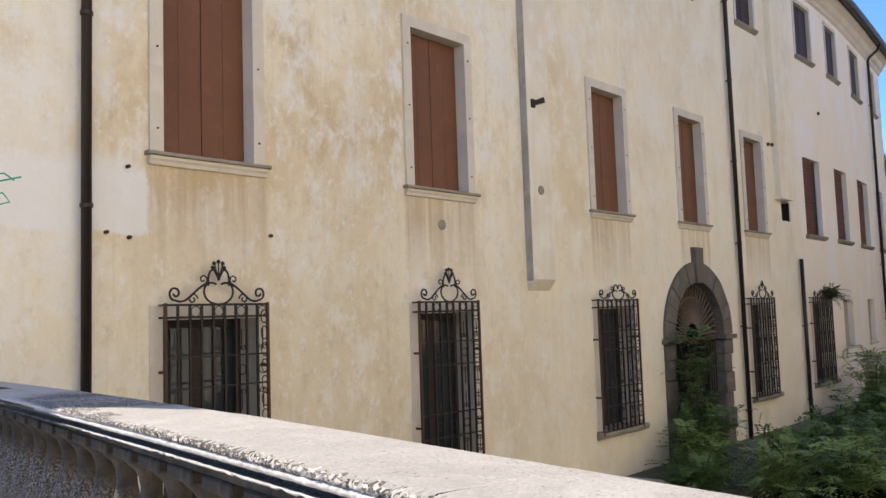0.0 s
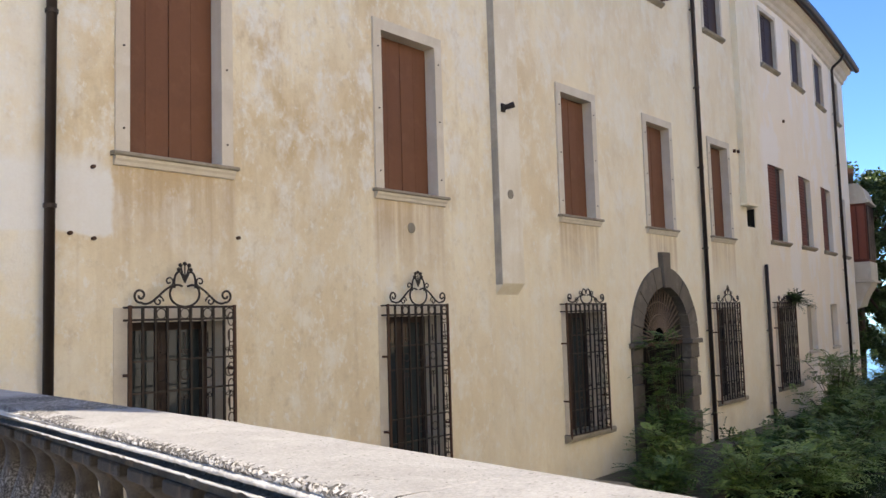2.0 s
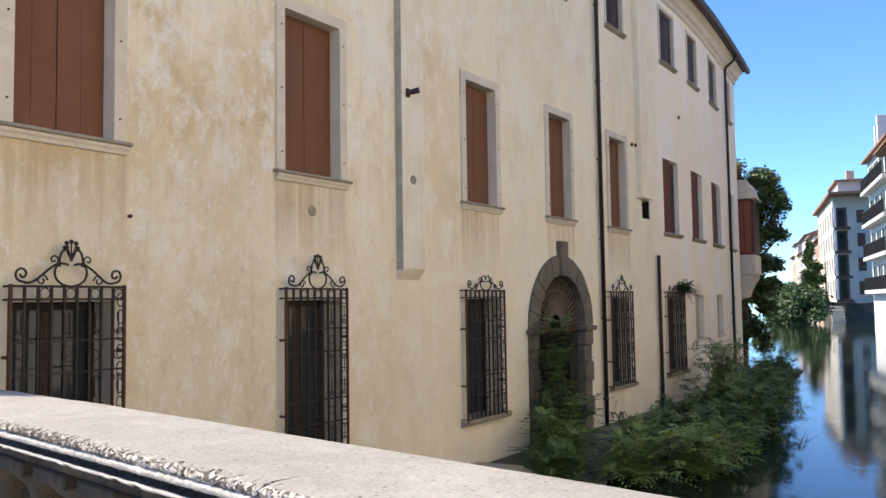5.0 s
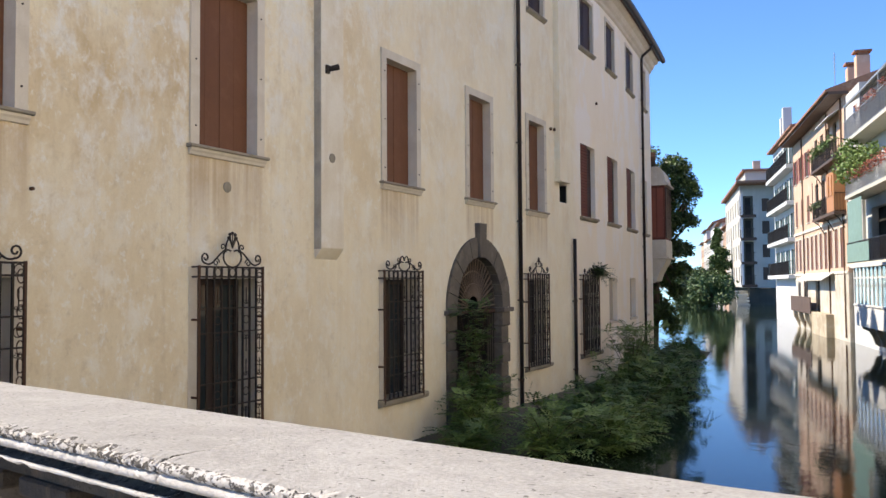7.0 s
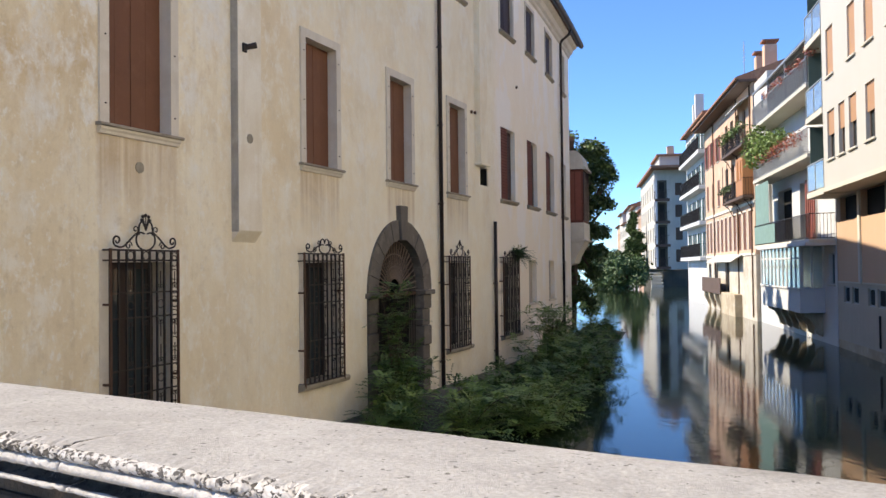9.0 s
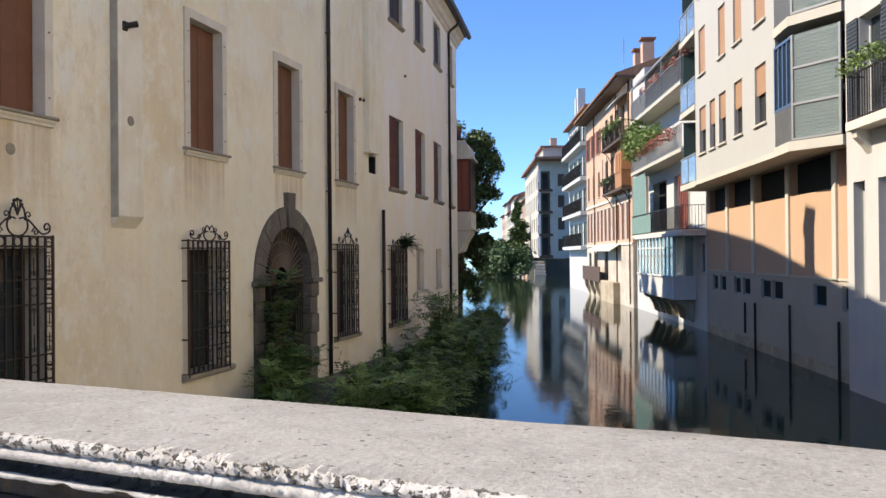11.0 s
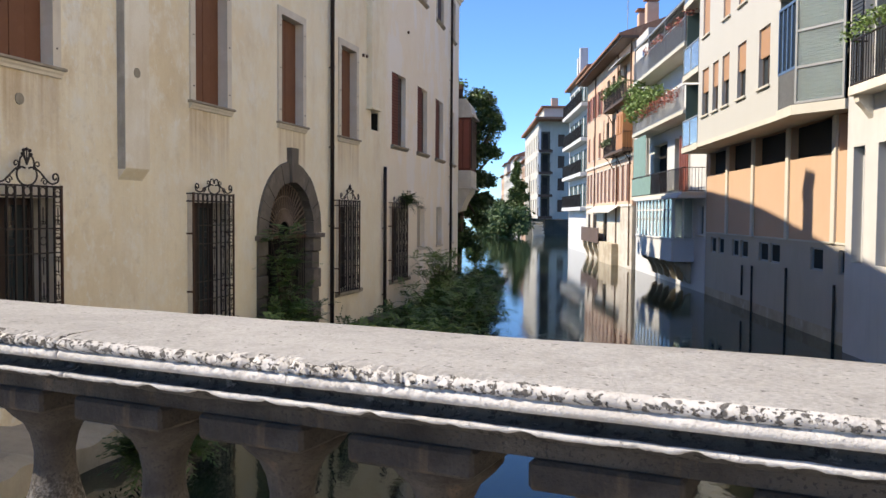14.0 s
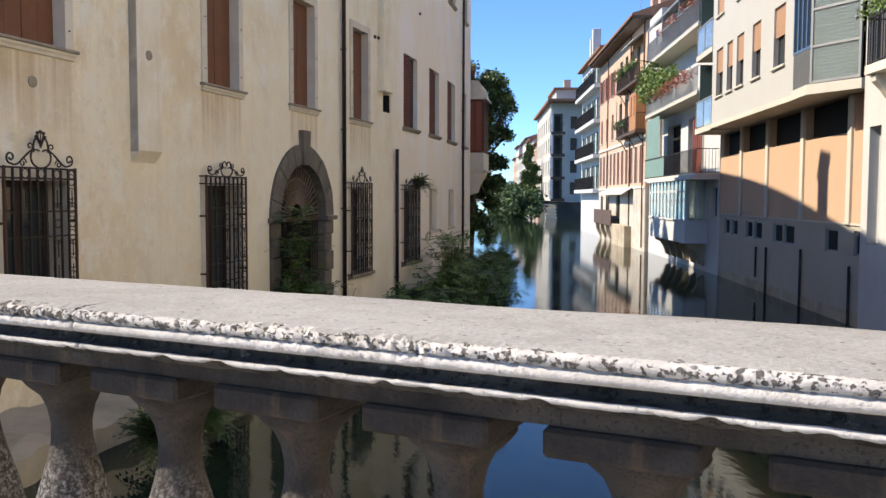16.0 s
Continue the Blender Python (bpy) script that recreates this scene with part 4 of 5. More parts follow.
swept("bank_top", [(0.0, -1.5), (-0.8, -1.58), (-1.9, -1.78), (-2.6, -2.6), (0.0, -2.6)], 8.6, 36, EARTH, bank)
swept("stone_edge", [(0.0, -1.38), (-1.0, -1.42), (-1.25, -1.5), (-1.3, -2.6), (0.0, -2.6)], S0, 8.8, LEDGE, bank, "rough pale stone edging", 0.12)
for v in bank.children[-1].data.vertices:
    v.co += Vector((noise.noise(v.co * 1.7), noise.noise(v.co * 1.9 + Vector((7, 0, 0))), 0.6 * noise.noise(v.co * 2.3 + Vector((0, 9, 0))))) * 0.16


# ---- opposite bank ----
def right_frame(p, heading):
    """x runs towards the bridge, y into the house, seen from the water."""
    return along(p, heading + 180)


RB = (24.42, 25.14)


def house(name, label, m):
    return thing(name, m, label, "house")


def pane_window(parent, x0, x1, z0, z1, y, frame_mat=WHITE, shut=None, half=0.0, sill=True, surround=None):
    """A sash set in an opening; optional blind drawn down by a share of the height."""
    e = 0.05
    xm = (x0 + x1) / 2
    w = part("window", wall_mesh(x0, x1, z0, z1, [(x0 + e, xm - 0.02, z0 + e, z1 - e), (xm + 0.02, x1 - e, z0 + e, z1 - e)], 0.06, mapf=lambda px, py, pz: (px, py + y + 0.12, pz)), frame_mat, parent)
    part("pane", boxes([(x0 + e, x1 - e, y + 0.145, y + 0.155, z0 + e, z1 - e)]), DKGLASS, w)
    if half:
        n = max(3, int((z1 - z0) * half / 0.07))
        part("roller_blind", prism(bmesh.new(), [q for i in range(n) for q in ((y + 0.05, z1 - (z1 - z0) * half * i / n), (y + 0.062, z1 - (z1 - z0) * half * (i + 0.9) / n))] + [(y + 0.08, z1 - (z1 - z0) * half), (y + 0.08, z1)], x0 + 0.01, x1 - 0.01), shut or BLIND, w)
    if sill:
        part("sill", boxes([(x0 - 0.07, x1 + 0.07, y - 0.07, y + 0.12, z0 - 0.07, z0)], 0.01), CONC, w)
    if surround:
        part("surround", boxes([(x0 - 0.1, x0, y - 0.02, y + 0.1, z0, z1 + 0.1), (x1, x1 + 0.1, y - 0.02, y + 0.1, z0, z1 + 0.1), (x0, x1, y - 0.018, y + 0.1, z1, z1 + 0.1)]), surround, w)
    return w


def open_leaves(parent, x0, x1, z0, z1, y, material, wide=0.5, label="open wooden shutter"):
    w = (x1 - x0) * wide
    for xa in (x0 - w - 0.01, x1 + 0.01):
        leaf(parent, xa, y - 0.03, 0, w, z0, z1, material, label)


def closed_leaves(parent, x0, x1, z0, z1, y, material):
    for xa in (x0, (x0 + x1) / 2 + 0.004):
        leaf(parent, xa, y + 0.04, 0, (x1 - x0) / 2 - 0.004, z0, z1, material, "")


def railing(parent, x0, x1, y0, y1, z, h=1.0, mat=IRON, gap=0.12, panel=None, split=False):
    """Bars round three sides of a balcony; y0 is the outer side."""
    rows = []
    for zz in (z + 0.06, z + h):
        rows += [(x0, x1, y0, y0 + 0.03, zz - 0.03, zz), (x0, x0 + 0.03, y0 + 0.03, y1, zz - 0.03, zz), (x1 - 0.03, x1, y0 + 0.03, y1, zz - 0.03, zz)]
    n = int((x1 - x0) / gap)
    rows += [(x0 + (x1 - x0) * i / n - 0.008, x0 + (x1 - x0) * i / n + 0.008, y0 + 0.007, y0 + 0.023, z, z + h - 0.03) for i in range(n + 1)]
    n = max(1, int((y1 - y0) / gap))
    for xx in (x0 + 0.015, x1 - 0.015):
        rows += [(xx - 0.008, xx + 0.008, y0 + (y1 - y0) * i / n - 0.008, y0 + (y1 - y0) * i / n + 0.008, z, z + h - 0.03) for i in range(1, n)]
    if split:
        r = part("railing", boxes(rows[:6]), mat, parent)
        for row in rows[6:]:
            part("bar", boxes([row]), mat, r)
    else:
        r = part("railing", boxes(rows), mat, parent)
    if panel:
        part("panel", boxes([(x0 + 0.03, x1 - 0.03, y0 + 0.03, y0 + 0.04, z + 0.08, z + h - 0.06), (x0 + 0.03, x0 + 0.04, y0 + 0.04, y1, z + 0.08, z + h - 0.06), (x1 - 0.04, x1 - 0.03, y0 + 0.04, y1, z + 0.08, z + h - 0.06)]), panel, r)
    return r


def balcony(parent, x0, x1, deep, z, y=0.0, slab=0.18, mat=CONC, rail=IRON, panel=None, h=1.0, split=False):
    b = part("balcony", boxes([(x0, x1, y - deep, y, z - slab, z)], 0.01), mat, parent)
    railing(b, x0 + 0.03, x1 - 0.03, y - deep + 0.03, y, z, h, rail, panel=panel, split=split)
    return b


def foliage(bm, c, r, n, size, rnd, flat=1.0, droop=0.0):
    """Scatter of leaf blades in a loose clump."""
    for _ in range(n):
        d = Vector((rnd.gauss(0, 1), rnd.gauss(0, 1), rnd.gauss(0, 1))).normalized() * r * rnd.random() ** 0.45
        p = Vector(c) + Vector((d.x, d.y, d.z * flat))
        a = Vector((rnd.uniform(-1, 1), rnd.uniform(-1, 1), rnd.uniform(-0.6, 0.5) - droop)).normalized()
        b = a.orthogonal().normalized()
        b = (b * math.cos(t := rnd.uniform(0, 6.28)) + a.cross(b) * math.sin(t))
        s = size * rnd.uniform(0.6, 1.3)
        v = [bm.verts.new(p), bm.verts.new(p + a * s * 0.5 + b * s * 0.28), bm.verts.new(p + a * s), bm.verts.new(p + a * s * 0.5 - b * s * 0.28)]
        bm.faces.new(v)


def planting(name, m, label, clumps, n, size, material, seed, cat="plant", flat=0.8):
    t = thing(name, m, label, cat)
    rnd = random.Random(seed)
    bm = bmesh.new()
    for c, r in clumps:
        foliage(bm, c, r, n, size, rnd, flat)
    part("foliage", bm, material, t)
    for c, r in clumps:
        part("stem", tube(bmesh.new(), [(c[0], c[1], c[2] - r * flat), (c[0] + r * 0.1, c[1], c[2] + r * 0.4)], 0.01, 4), BARK, t)
    return t


# yellow apartment house on a tall plinth
yel = house("apartment_house", "yellow apartment house jutting over a peach and grey ground floor", right_frame(RB, 30.6))
SW = [(0.37, 1.2), (1.48, 2.34), (3.42, 4.24), (4.47, 5.37), (6.54, 7.5), (7.61, 8.6), (11.03, 11.94), (12.93, 13.41)]
BANDS = [(0.1, 2.55), (2.9, 5.68), (6.02, 9.03), (9.37, 12.43), (12.8, 13.7)]
part("plinth", wall_mesh(-0.45, 13.85, -1.48, 0.68, [(a, b, -0.08, 0.52) for a, b in SW], 0.3), GREYP, yel, "grey rendered plinth wall with small dark windows")
part("base", wall_mesh(-0.45, 13.85, -2.7, -1.48, [], 0.33), WATERMARK, yel, "stained masonry at the waterline")
part("wall", wall_mesh(-0.45, 13.85, 0.68, 4.0, [(a, b, 2.93, 3.84) for a, b in BANDS], 0.3), PEACH, yel, "peach painted ground-floor wall")
for x in (2.72, 5.85, 9.2, 12.62):
    part("pilaster", boxes([(x - 0.12, x + 0.12, -0.07, 0.0, 0.66, 3.98)], 0.01), CONC, yel)
for a, b in SW:
    w = part("window", wall_mesh(a, b, -0.08, 0.52, [(a + 0.05, b - 0.05, -0.03, 0.47)], 0.06, mapf=lambda x, y, z: (x, y + 0.06, z)), GREYMET, yel)
    part("pane", boxes([(a + 0.05, b - 0.05, 0.09, 0.1, -0.03, 0.47)]), SHADE_BLACK, w)
# black sheets paint the dark behind these openings
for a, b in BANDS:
    part("louvre", boxes([(a, b, 0.2, 0.23, 2.93, 3.84)]), SHADE_BLACK, yel)
part("drip_edge", boxes([(-0.45, 13.85, -0.03, 0.0, 0.65, 0.70)]), CONC, yel)
for x, z0, z1 in ((4.88, -1.35, -0.33), (6.01, -2.0, -0.28), (9.3, -2.0, -0.15), (12.82, -2.0, -0.35)):
    part("wall_pipe", tube(bmesh.new(), [(x, -0.05, z0), (x, -0.05, z1)], 0.035, 8), PIPE, yel, "dark rusty pipe on the plinth")
UP = [(2.8, 3.75), (4.3, 5.05), (5.55, 6.4), (7.35, 8.25), (9.5, 10.5)]
ups = [(a, b, 4.92, 6.57) for a, b in UP] + [(a, b, z, z + 1.65) for z in (7.75, 10.6) for a, b in (UP[0], *UP[2:])]
part("upper_wall", wall_mesh(2.2, 11.3, 4.0, 13.6, ups, 0.3, mapf=lambda x, y, z: (x, y - 1.0, z)), YELLOW, yel, "pale yellow upper wall")
for a, b, z0, z1 in ups:
    pane_window(yel, a, b, z0, z1, -1.0, WOODDK, BLIND, 0.5 if z0 < 5 else 0.97)
part("floor_slab", boxes([(-0.45, 11.4, -1.03, 1.0, 3.85, 3.995)]), CONC, yel)
part("upper_side", boxes([(1.9, 2.2, -0.7, 0.3, 4.0, 13.6)]), YELLOW, yel)
part("loggia_back", boxes([(-0.4, 2.2, 0.3, 0.44, 4.0, 13.6)]), GREYP, yel, "shaded back wall of the corner balconies")
part("upper_roof", boxes([(-0.6, 14.0, -1.6, 8, 13.6, 13.85)]), CONC, yel)
part("body", boxes([(-0.1, 13.8, 0.45, 8, -2.6, 13.6)]), SHADE_BLACK, yel)
bayp = [(11.3, -1.0), (12.6, -1.05), (13.85, -0.3), (13.85, 0.4), (11.3, 0.4)]


def poly_slab(bm, poly, z0, z1):
    a = [bm.verts.new((x, y, z0)) for x, y in poly]
    b = [bm.verts.new((x, y, z1)) for x, y in poly]
    n = len(poly)
    for i in range(n):
        bm.faces.new((a[i], a[(i + 1) % n], b[(i + 1) % n], b[i]))
    bm.faces.new(a[::-1])
    bm.faces.new(b)
    bmesh.ops.recalc_face_normals(bm, faces=bm.faces)
    return bm


for z in (3.86, 6.95, 9.9, 12.8):
    part("bay_slab", poly_slab(bmesh.new(), [(x, y - (0.06 if y < -0.5 else 0)) for x, y in bayp], z - 0.02, z + 0.22), CONC, yel)
BF = Matrix.Translation((12.6, -1.02, 0)) @ Matrix.Rotation(math.atan2(0.72, 1.22), 4, "Z")
for z0 in (4.1, 7.2, 10.15):
    z1, met = z0 + 2.6, BLUEMET if z0 < 5 else GREYMET
    bay = part("bay_frame", boxes([(11.3 + 0.325 * i - 0.03, 11.3 + 0.325 * i + 0.03, -1.03, -0.96, z0 + 0.9, z1) for i in range(5)] + [(11.3, 12.6, -1.035, -0.955, z0 + 0.88, z0 + 0.95), (11.3, 12.6, -1.035, -0.955, z1 - 0.07, z1)]), met, yel, "painted metal window frame of the bay")
    ribs = [(-1.02 - 0.015 * (i % 2), 11.3 + 1.3 * i / 26) for i in range(27)]
    pr = bmesh.new()
    lo = [pr.verts.new((x, y, z0)) for y, x in ribs]
    hi = [pr.verts.new((x, y, z0 + 0.88)) for y, x in ribs]
    for i in range(26):
        pr.faces.new((lo[i], lo[i + 1], hi[i + 1], hi[i]))
    bmesh.ops.solidify(pr, geom=pr.faces[:], thickness=0.02)
    part("bay_panel", pr, GREYMET, bay, "ribbed grey metal balcony panel")
    part("bay_glass", boxes([(11.33, 12.57, -0.99, -0.98, z0 + 0.95, z1 - 0.07)]), DKGLASS, bay)
    endf = part("bay_end_frame", boxes([(0.0, 0.06, -0.03, 0.03, z0, z1), (1.36, 1.42, -0.03, 0.03, z0, z1), (0.06, 1.36, -0.028, 0.028, z0 + 0.86, z0 + 0.92), (0.06, 1.36, -0.028, 0.028, z0 + 1.75, z0 + 1.81), (0.06, 1.36, -0.028, 0.028, z0, z0 + 0.06)]), GREYMET, bay)
    endf.matrix_basis = BF
    part("bay_blind", prism(bmesh.new(), [q for i in range(28) for q in ((0.05, z0 + 0.06 + i * 0.09), (0.065, z0 + 0.14 + i * 0.09))] + [(0.09, z0 + 2.58), (0.09, z0 + 0.06)], 0.06, 1.36), BAYGREEN, endf, "faded green blind behind glass")
    part("bay_pane", boxes([(0.06, 1.36, -0.004, 0.004, z0 + 0.06, z1)]), CLEAR, endf)
# glazed balconies at the far corner
for z in (4.02, 6.86, 9.66, 12.46):
    b = part("balcony", boxes([(-0.42, 2.19, -1.04, 0.29, z - 0.22, z)], 0.01), CONC, yel)
    part("rail_glass", boxes([(-0.38, 2.18, -1.0, -0.985, z + 0.06, z + 1.0)]), CLEAR, b, "pale glass balustrade panel")
    part("end_glass", boxes([(-0.4, -0.385, -0.98, 0.28, z + 0.06, z + 1.0)]), CLEAR, b)
    part("top_rail", boxes([(-0.42, 2.19, -1.02, -0.97, z + 1.0, z + 1.05)]), GREYMET, b)
    for x in (-0.4, 0.85, 2.14):
        part("post", boxes([(x, x + 0.035, -1.015, -0.975, z, z + 1.0)]), GREYMET, b)
    part("screen", boxes([(-0.36, -0.32, -0.9, 0.28, z + 1.06, z + 2.5)]), BAYGREEN, b, "dark glazed side screen")
    part("balcony_door", boxes([(0.5, 1.7, 0.25, 0.299, z + 0.02, z + 2.3)]), DKGLASS, b)
dp = part("downpipe", tube(bmesh.new(), [(13.95, -0.12, -2.0), (13.95, -0.12, 4.0)], 0.07, 8), PIPE, yel, "black downpipe")

# pale house beside the bridge
near = house("corner_house", "pale grey plastered house with an iron balcony near the bridge", right_frame((24.42, 25.14), 30.6) @ Matrix.Translation((14.1, -0.32, 0)))
nw = [(0.35, 0.95, 0.3, 2.9), (1.6, 2.2, 0.3, 2.9), (3.4, 4.2, 0.4, 2.9), (0.75, 1.9, 4.15, 6.5), (4.5, 5.6, 4.15, 6.5), (1.0, 2.2, 7.8, 9.8), (4.5, 5.6, 7.8, 9.8)]
part("wall", wall_mesh(0, 9, -2.7, 11.5, nw, 0.35), GREYW, near)
part("body", boxes([(0.0, 9, 0.36, 8, -2.6, 11.5)]), SHADE_BLACK, near)
for a, b, z0, z1 in nw:
    pane_window(near, a, b, z0, z1, 0.1, WHITE, None, 0.0)
open_leaves(near, 0.75, 1.9, 4.15, 6.5, 0.0, SLATE, 0.5)
bb = balcony(near, 0.95, 3.6, 0.4, 4.15, 0, 0.2, TRIM, split=True)
for x in (1.2, 3.35):
    part("corbel", prism(bmesh.new(), [(0, 3.95), (-0.33, 3.95), (-0.3, 3.8), (-0.15, 3.65), (0, 3.45)], x - 0.12, x + 0.12), TRIM, bb)
part("roof", boxes([(-0.3, 9.3, -0.6, 8, 11.5, 11.75)]), TILE, near)

# white house with a glazed veranda
whi = house("veranda_house", "white house with a glazed veranda over the water and planted balconies", right_frame(RB, 29.0))
part("wall", wall_mesh(-15.2, -0.5, -2.7, 8.4, [(-1.55, -0.75, 0.55, 1.75), (-6, -3.4, 2.5, 4.9), (-10.5, -7.5, 2.5, 4.9)], 0.3), WHITE, whi)
part("body", boxes([(-15.2, -0.5, 0.31, 8, -2.6, 8.4)]), SHADE_BLACK, whi)
pane_window(whi, -1.55, -0.75, 0.55, 1.75, 0.0, GREYMET)
part("tower_wall", boxes([(-15.25, -11.8, -0.15, 5, 2.4, 11.3)]), GREYW, whi, "grey plastered wing at the edge of the house")
for z in (4.9, 9.6):
    part("tower_window", boxes([(-13.2, -12.8, -0.17, -0.14, z, z + 0.7)]), DKGLASS, whi)
# veranda
V0, V1, VD = -10.0, -2.2, 0.95
ver = part("veranda", boxes([(V0, V1, -VD, 0, -0.62, 0.32), (V0 - 0.05, V1 + 0.05, -VD - 0.06, 0, 0.3, 0.38)], 0.01), WHITE, whi, "white boarded veranda front")
part("veranda_roof", boxes([(V0 - 0.15, V1 + 1.6, -VD - 0.15, 0, 2.05, 2.2)], 0.01), WHITE, ver)
nb = 10
for i in range(nb + 1):
    x = V0 + (V1 - V0) * i / nb
    part("mullion", boxes([(x - 0.05, x + 0.05, -VD - 0.002, -VD + 0.08, 0.38, 2.05)]), WHITE, ver)
for y in (-VD + 0.1, -VD / 2, -0.05):
    part("mullion", boxes([(V1 - 0.08, V1 + 0.002, y - 0.04, y + 0.04, 0.38, 2.05)]), WHITE, ver)
part("rail", boxes([(V0, V1, -VD + 0.005, -VD + 0.07, 1.55, 1.62)]), WHITE, ver)
part("pane", boxes([(V0, V1, -VD + 0.03, -VD + 0.04, 0.38, 2.05), (V1 - 0.05, V1 - 0.04, -VD + 0.04, 0, 0.38, 2.05)]), CLEAR, ver)
for i in range(6):
    x = V0 + 0.5 + i * 1.35
    part("bracket", prism(bmesh.new(), [(0, -0.62), (-0.75, -0.62), (-0.7, -0.78), (-0.45, -0.9), (-0.3, -1.15), (-0.2, -1.5), (0, -1.6)], x - 0.13, x + 0.13), WATERMARK, ver, "mossy stone bracket")
# balcony floors above
for z, mat in ((2.3, IRON), (5.6, GREYMET), (8.3, GREYMET)):
    b = balcony(whi, -11.7, -0.6, 0.95, z, 0, 0.16, CONC, mat)
# opaque green sheet stands in for translucent glass panels
part("net", boxes([(-11.4, -6.6, -0.97, -0.955, 2.35, 3.2)]), GREENPANEL, whi, "greenish glass panel on the balcony")
part("screen", boxes([(-11.4, -8.2, -0.90, -0.885, 3.2, 5.3)]), GREENPANEL, whi, "faded green screen cloth on the balcony")
part("curtain", boxes([(-4.6 + i * 0.16, -4.5 + i * 0.16, -0.12 - 0.02 * (i % 2), -0.09, 2.35, 4.9) for i in range(10)]), REDSH, whi, "dark red hanging curtain")
part("pergola", boxes([(-11.6, -0.7, -0.9 + 0.75 * i, -0.82 + 0.75 * i, 10.0 + 0.5 * i, 10.08 + 0.5 * i) for i in range(5)] + [(-11.6 + 0.9 * i, -11.53 + 0.9 * i, -0.9, -0.84, 8.4, 10.0) for i in range(0, 13, 4)]), GREYMET, whi, "grey metal frame of a sloping glass roof")
sl = bmesh.new()
for i in range(13):
    x = -11.6 + 0.9 * i
    tube(sl, [(x, -0.9, 10.06), (x, 2.6, 12.3)], 0.03, 5)
part("glazing_bar", sl, GREYMET, whi)
gl = bmesh.new()
f = [gl.verts.new(p) for p in ((-11.6, -0.9, 10.1), (-0.7, -0.9, 10.1), (-0.7, 2.6, 12.34), (-11.6, 2.6, 12.34))]
gl.faces.new(f)
bmesh.ops.solidify(gl, geom=gl.faces[:], thickness=0.02)
part("glass_roof", gl, GREYMET, whi, "pale sloping glass roof")
part("attic_wall", boxes([(-11.7, -0.5, 1.6, 8, 8.4, 12.0)]), CREAM, whi)
M_w = right_frame(RB, 29.0)
planting("balcony_creeper", M_w @ pose(-9.3, -1.0, 6.6), "leafy green creeper spilling over a balcony rail", [((rx, 0.1 * (i % 3) - 0.1, rz), 0.55) for i, (rx, rz) in enumerate(((-1.8, 0.4), (-1.2, -0.1), (-0.6, 0.5), (0.1, 0.1), (0.8, 0.45), (1.5, 0.0), (2.2, 0.3), (-1.6, 1.0), (-0.9, 1.2), (3.0, 0.2), (3.8, 0.35)))], 260, 0.17, LEAF_LT, 5)
planting("flower_boxes", M_w @ pose(-6, -1.0, 6.35), "red flowers and shrubs along a balcony rail", [((-3 + 0.8 * i, 0.0, 0.1 * (i % 2)), 0.35) for i in range(10)], 110, 0.1, FLOWER, 6)
planting("terrace_plants", M_w @ pose(-5, -0.9, 9.3), "small potted plants on an upper balcony", [((-3 + 1.6 * i, 0.0, 0.1 * (i % 2)), 0.3) for i in range(6)], 90, 0.1, FLOWER, 7)

# orange house
ora = house("orange_house", "orange plastered house with brown shutters and wooden balconies", right_frame(RB, 28.2))
OX0, OX1 = -33.6, -15.3
top_w = [(-32.9 + 2.5 * i, -31.9 + 2.5 * i, 8.5, 10.2) for i in range(3)] + [(-24.5 + 2.0 * i, -23.5 + 2.0 * i, 8.2, 10.4) for i in range(4)]
mid_w = [(-32.9 + 2.5 * i, -31.9 + 2.5 * i, 5.4, 7.2) for i in range(3)] + [(-24.6, -23.5, 5.2, 7.6), (-22.4, -21.3, 5.2, 7.6)]
row_w = [(-33.1 + 1.6 * i, -32.2 + 1.6 * i, 2.2, 4.4) for i in range(11)]
low_w = [(-32.5, -31.4, -0.2, 1.4), (-29.6, -28.4, -0.2, 1.4), (-25.3, -23.8, -0.6, 1.5)]
part("wall", wall_mesh(OX0, OX1, 1.9, 11.6, top_w + mid_w + row_w, 0.3), ORANGE, ora)
part("ground_wall", wall_mesh(OX0, OX1, -2.7, 1.9, low_w, 0.3), DIRTY, ora, "pale plastered ground floor")
part("body", boxes([(OX0, OX1, 0.31, 8, -2.6, 11.5)]), SHADE_BLACK, ora)
for a, b, z0, z1 in top_w + mid_w + low_w:
    pane_window(ora, a, b, z0, z1, 0.0, WOODDK)
for a, b, z0, z1 in top_w[:3]:
    open_leaves(ora, a, b, z0, z1, 0.0, REDSH, 0.5)
for a, b, z0, z1 in mid_w[:3]:
    closed_leaves(ora, a, b, z0, z1, 0.0, SHUT)
for a, b, z0, z1 in row_w:
    w = pane_window(ora, a, b, z0, z1, 0.0, WOODDK, None, 0, False, CREAM)
    closed_leaves(ora, a, b, z0, z1, 0.0, SHUT)
part("string_course", boxes([(OX0, OX1, -0.08, 0, 4.75, 4.92), (OX0, OX1, -0.06, 0, 1.86, 2.0)], 0.01), TRIM, ora)
part("eave_board", boxes([(OX0 - 0.2, OX1 + 0.2, -0.8, 0.2, 11.45, 11.6)]), WOODDK, ora)
ro = bmesh.new()
prism(ro, [(-0.95, 11.6), (-0.95, 11.72), (4.5, 13.6), (9, 11.7), (9, 11.6)], OX0 - 0.2, OX1 + 0.2)
part("roof", ro, TILE, ora)
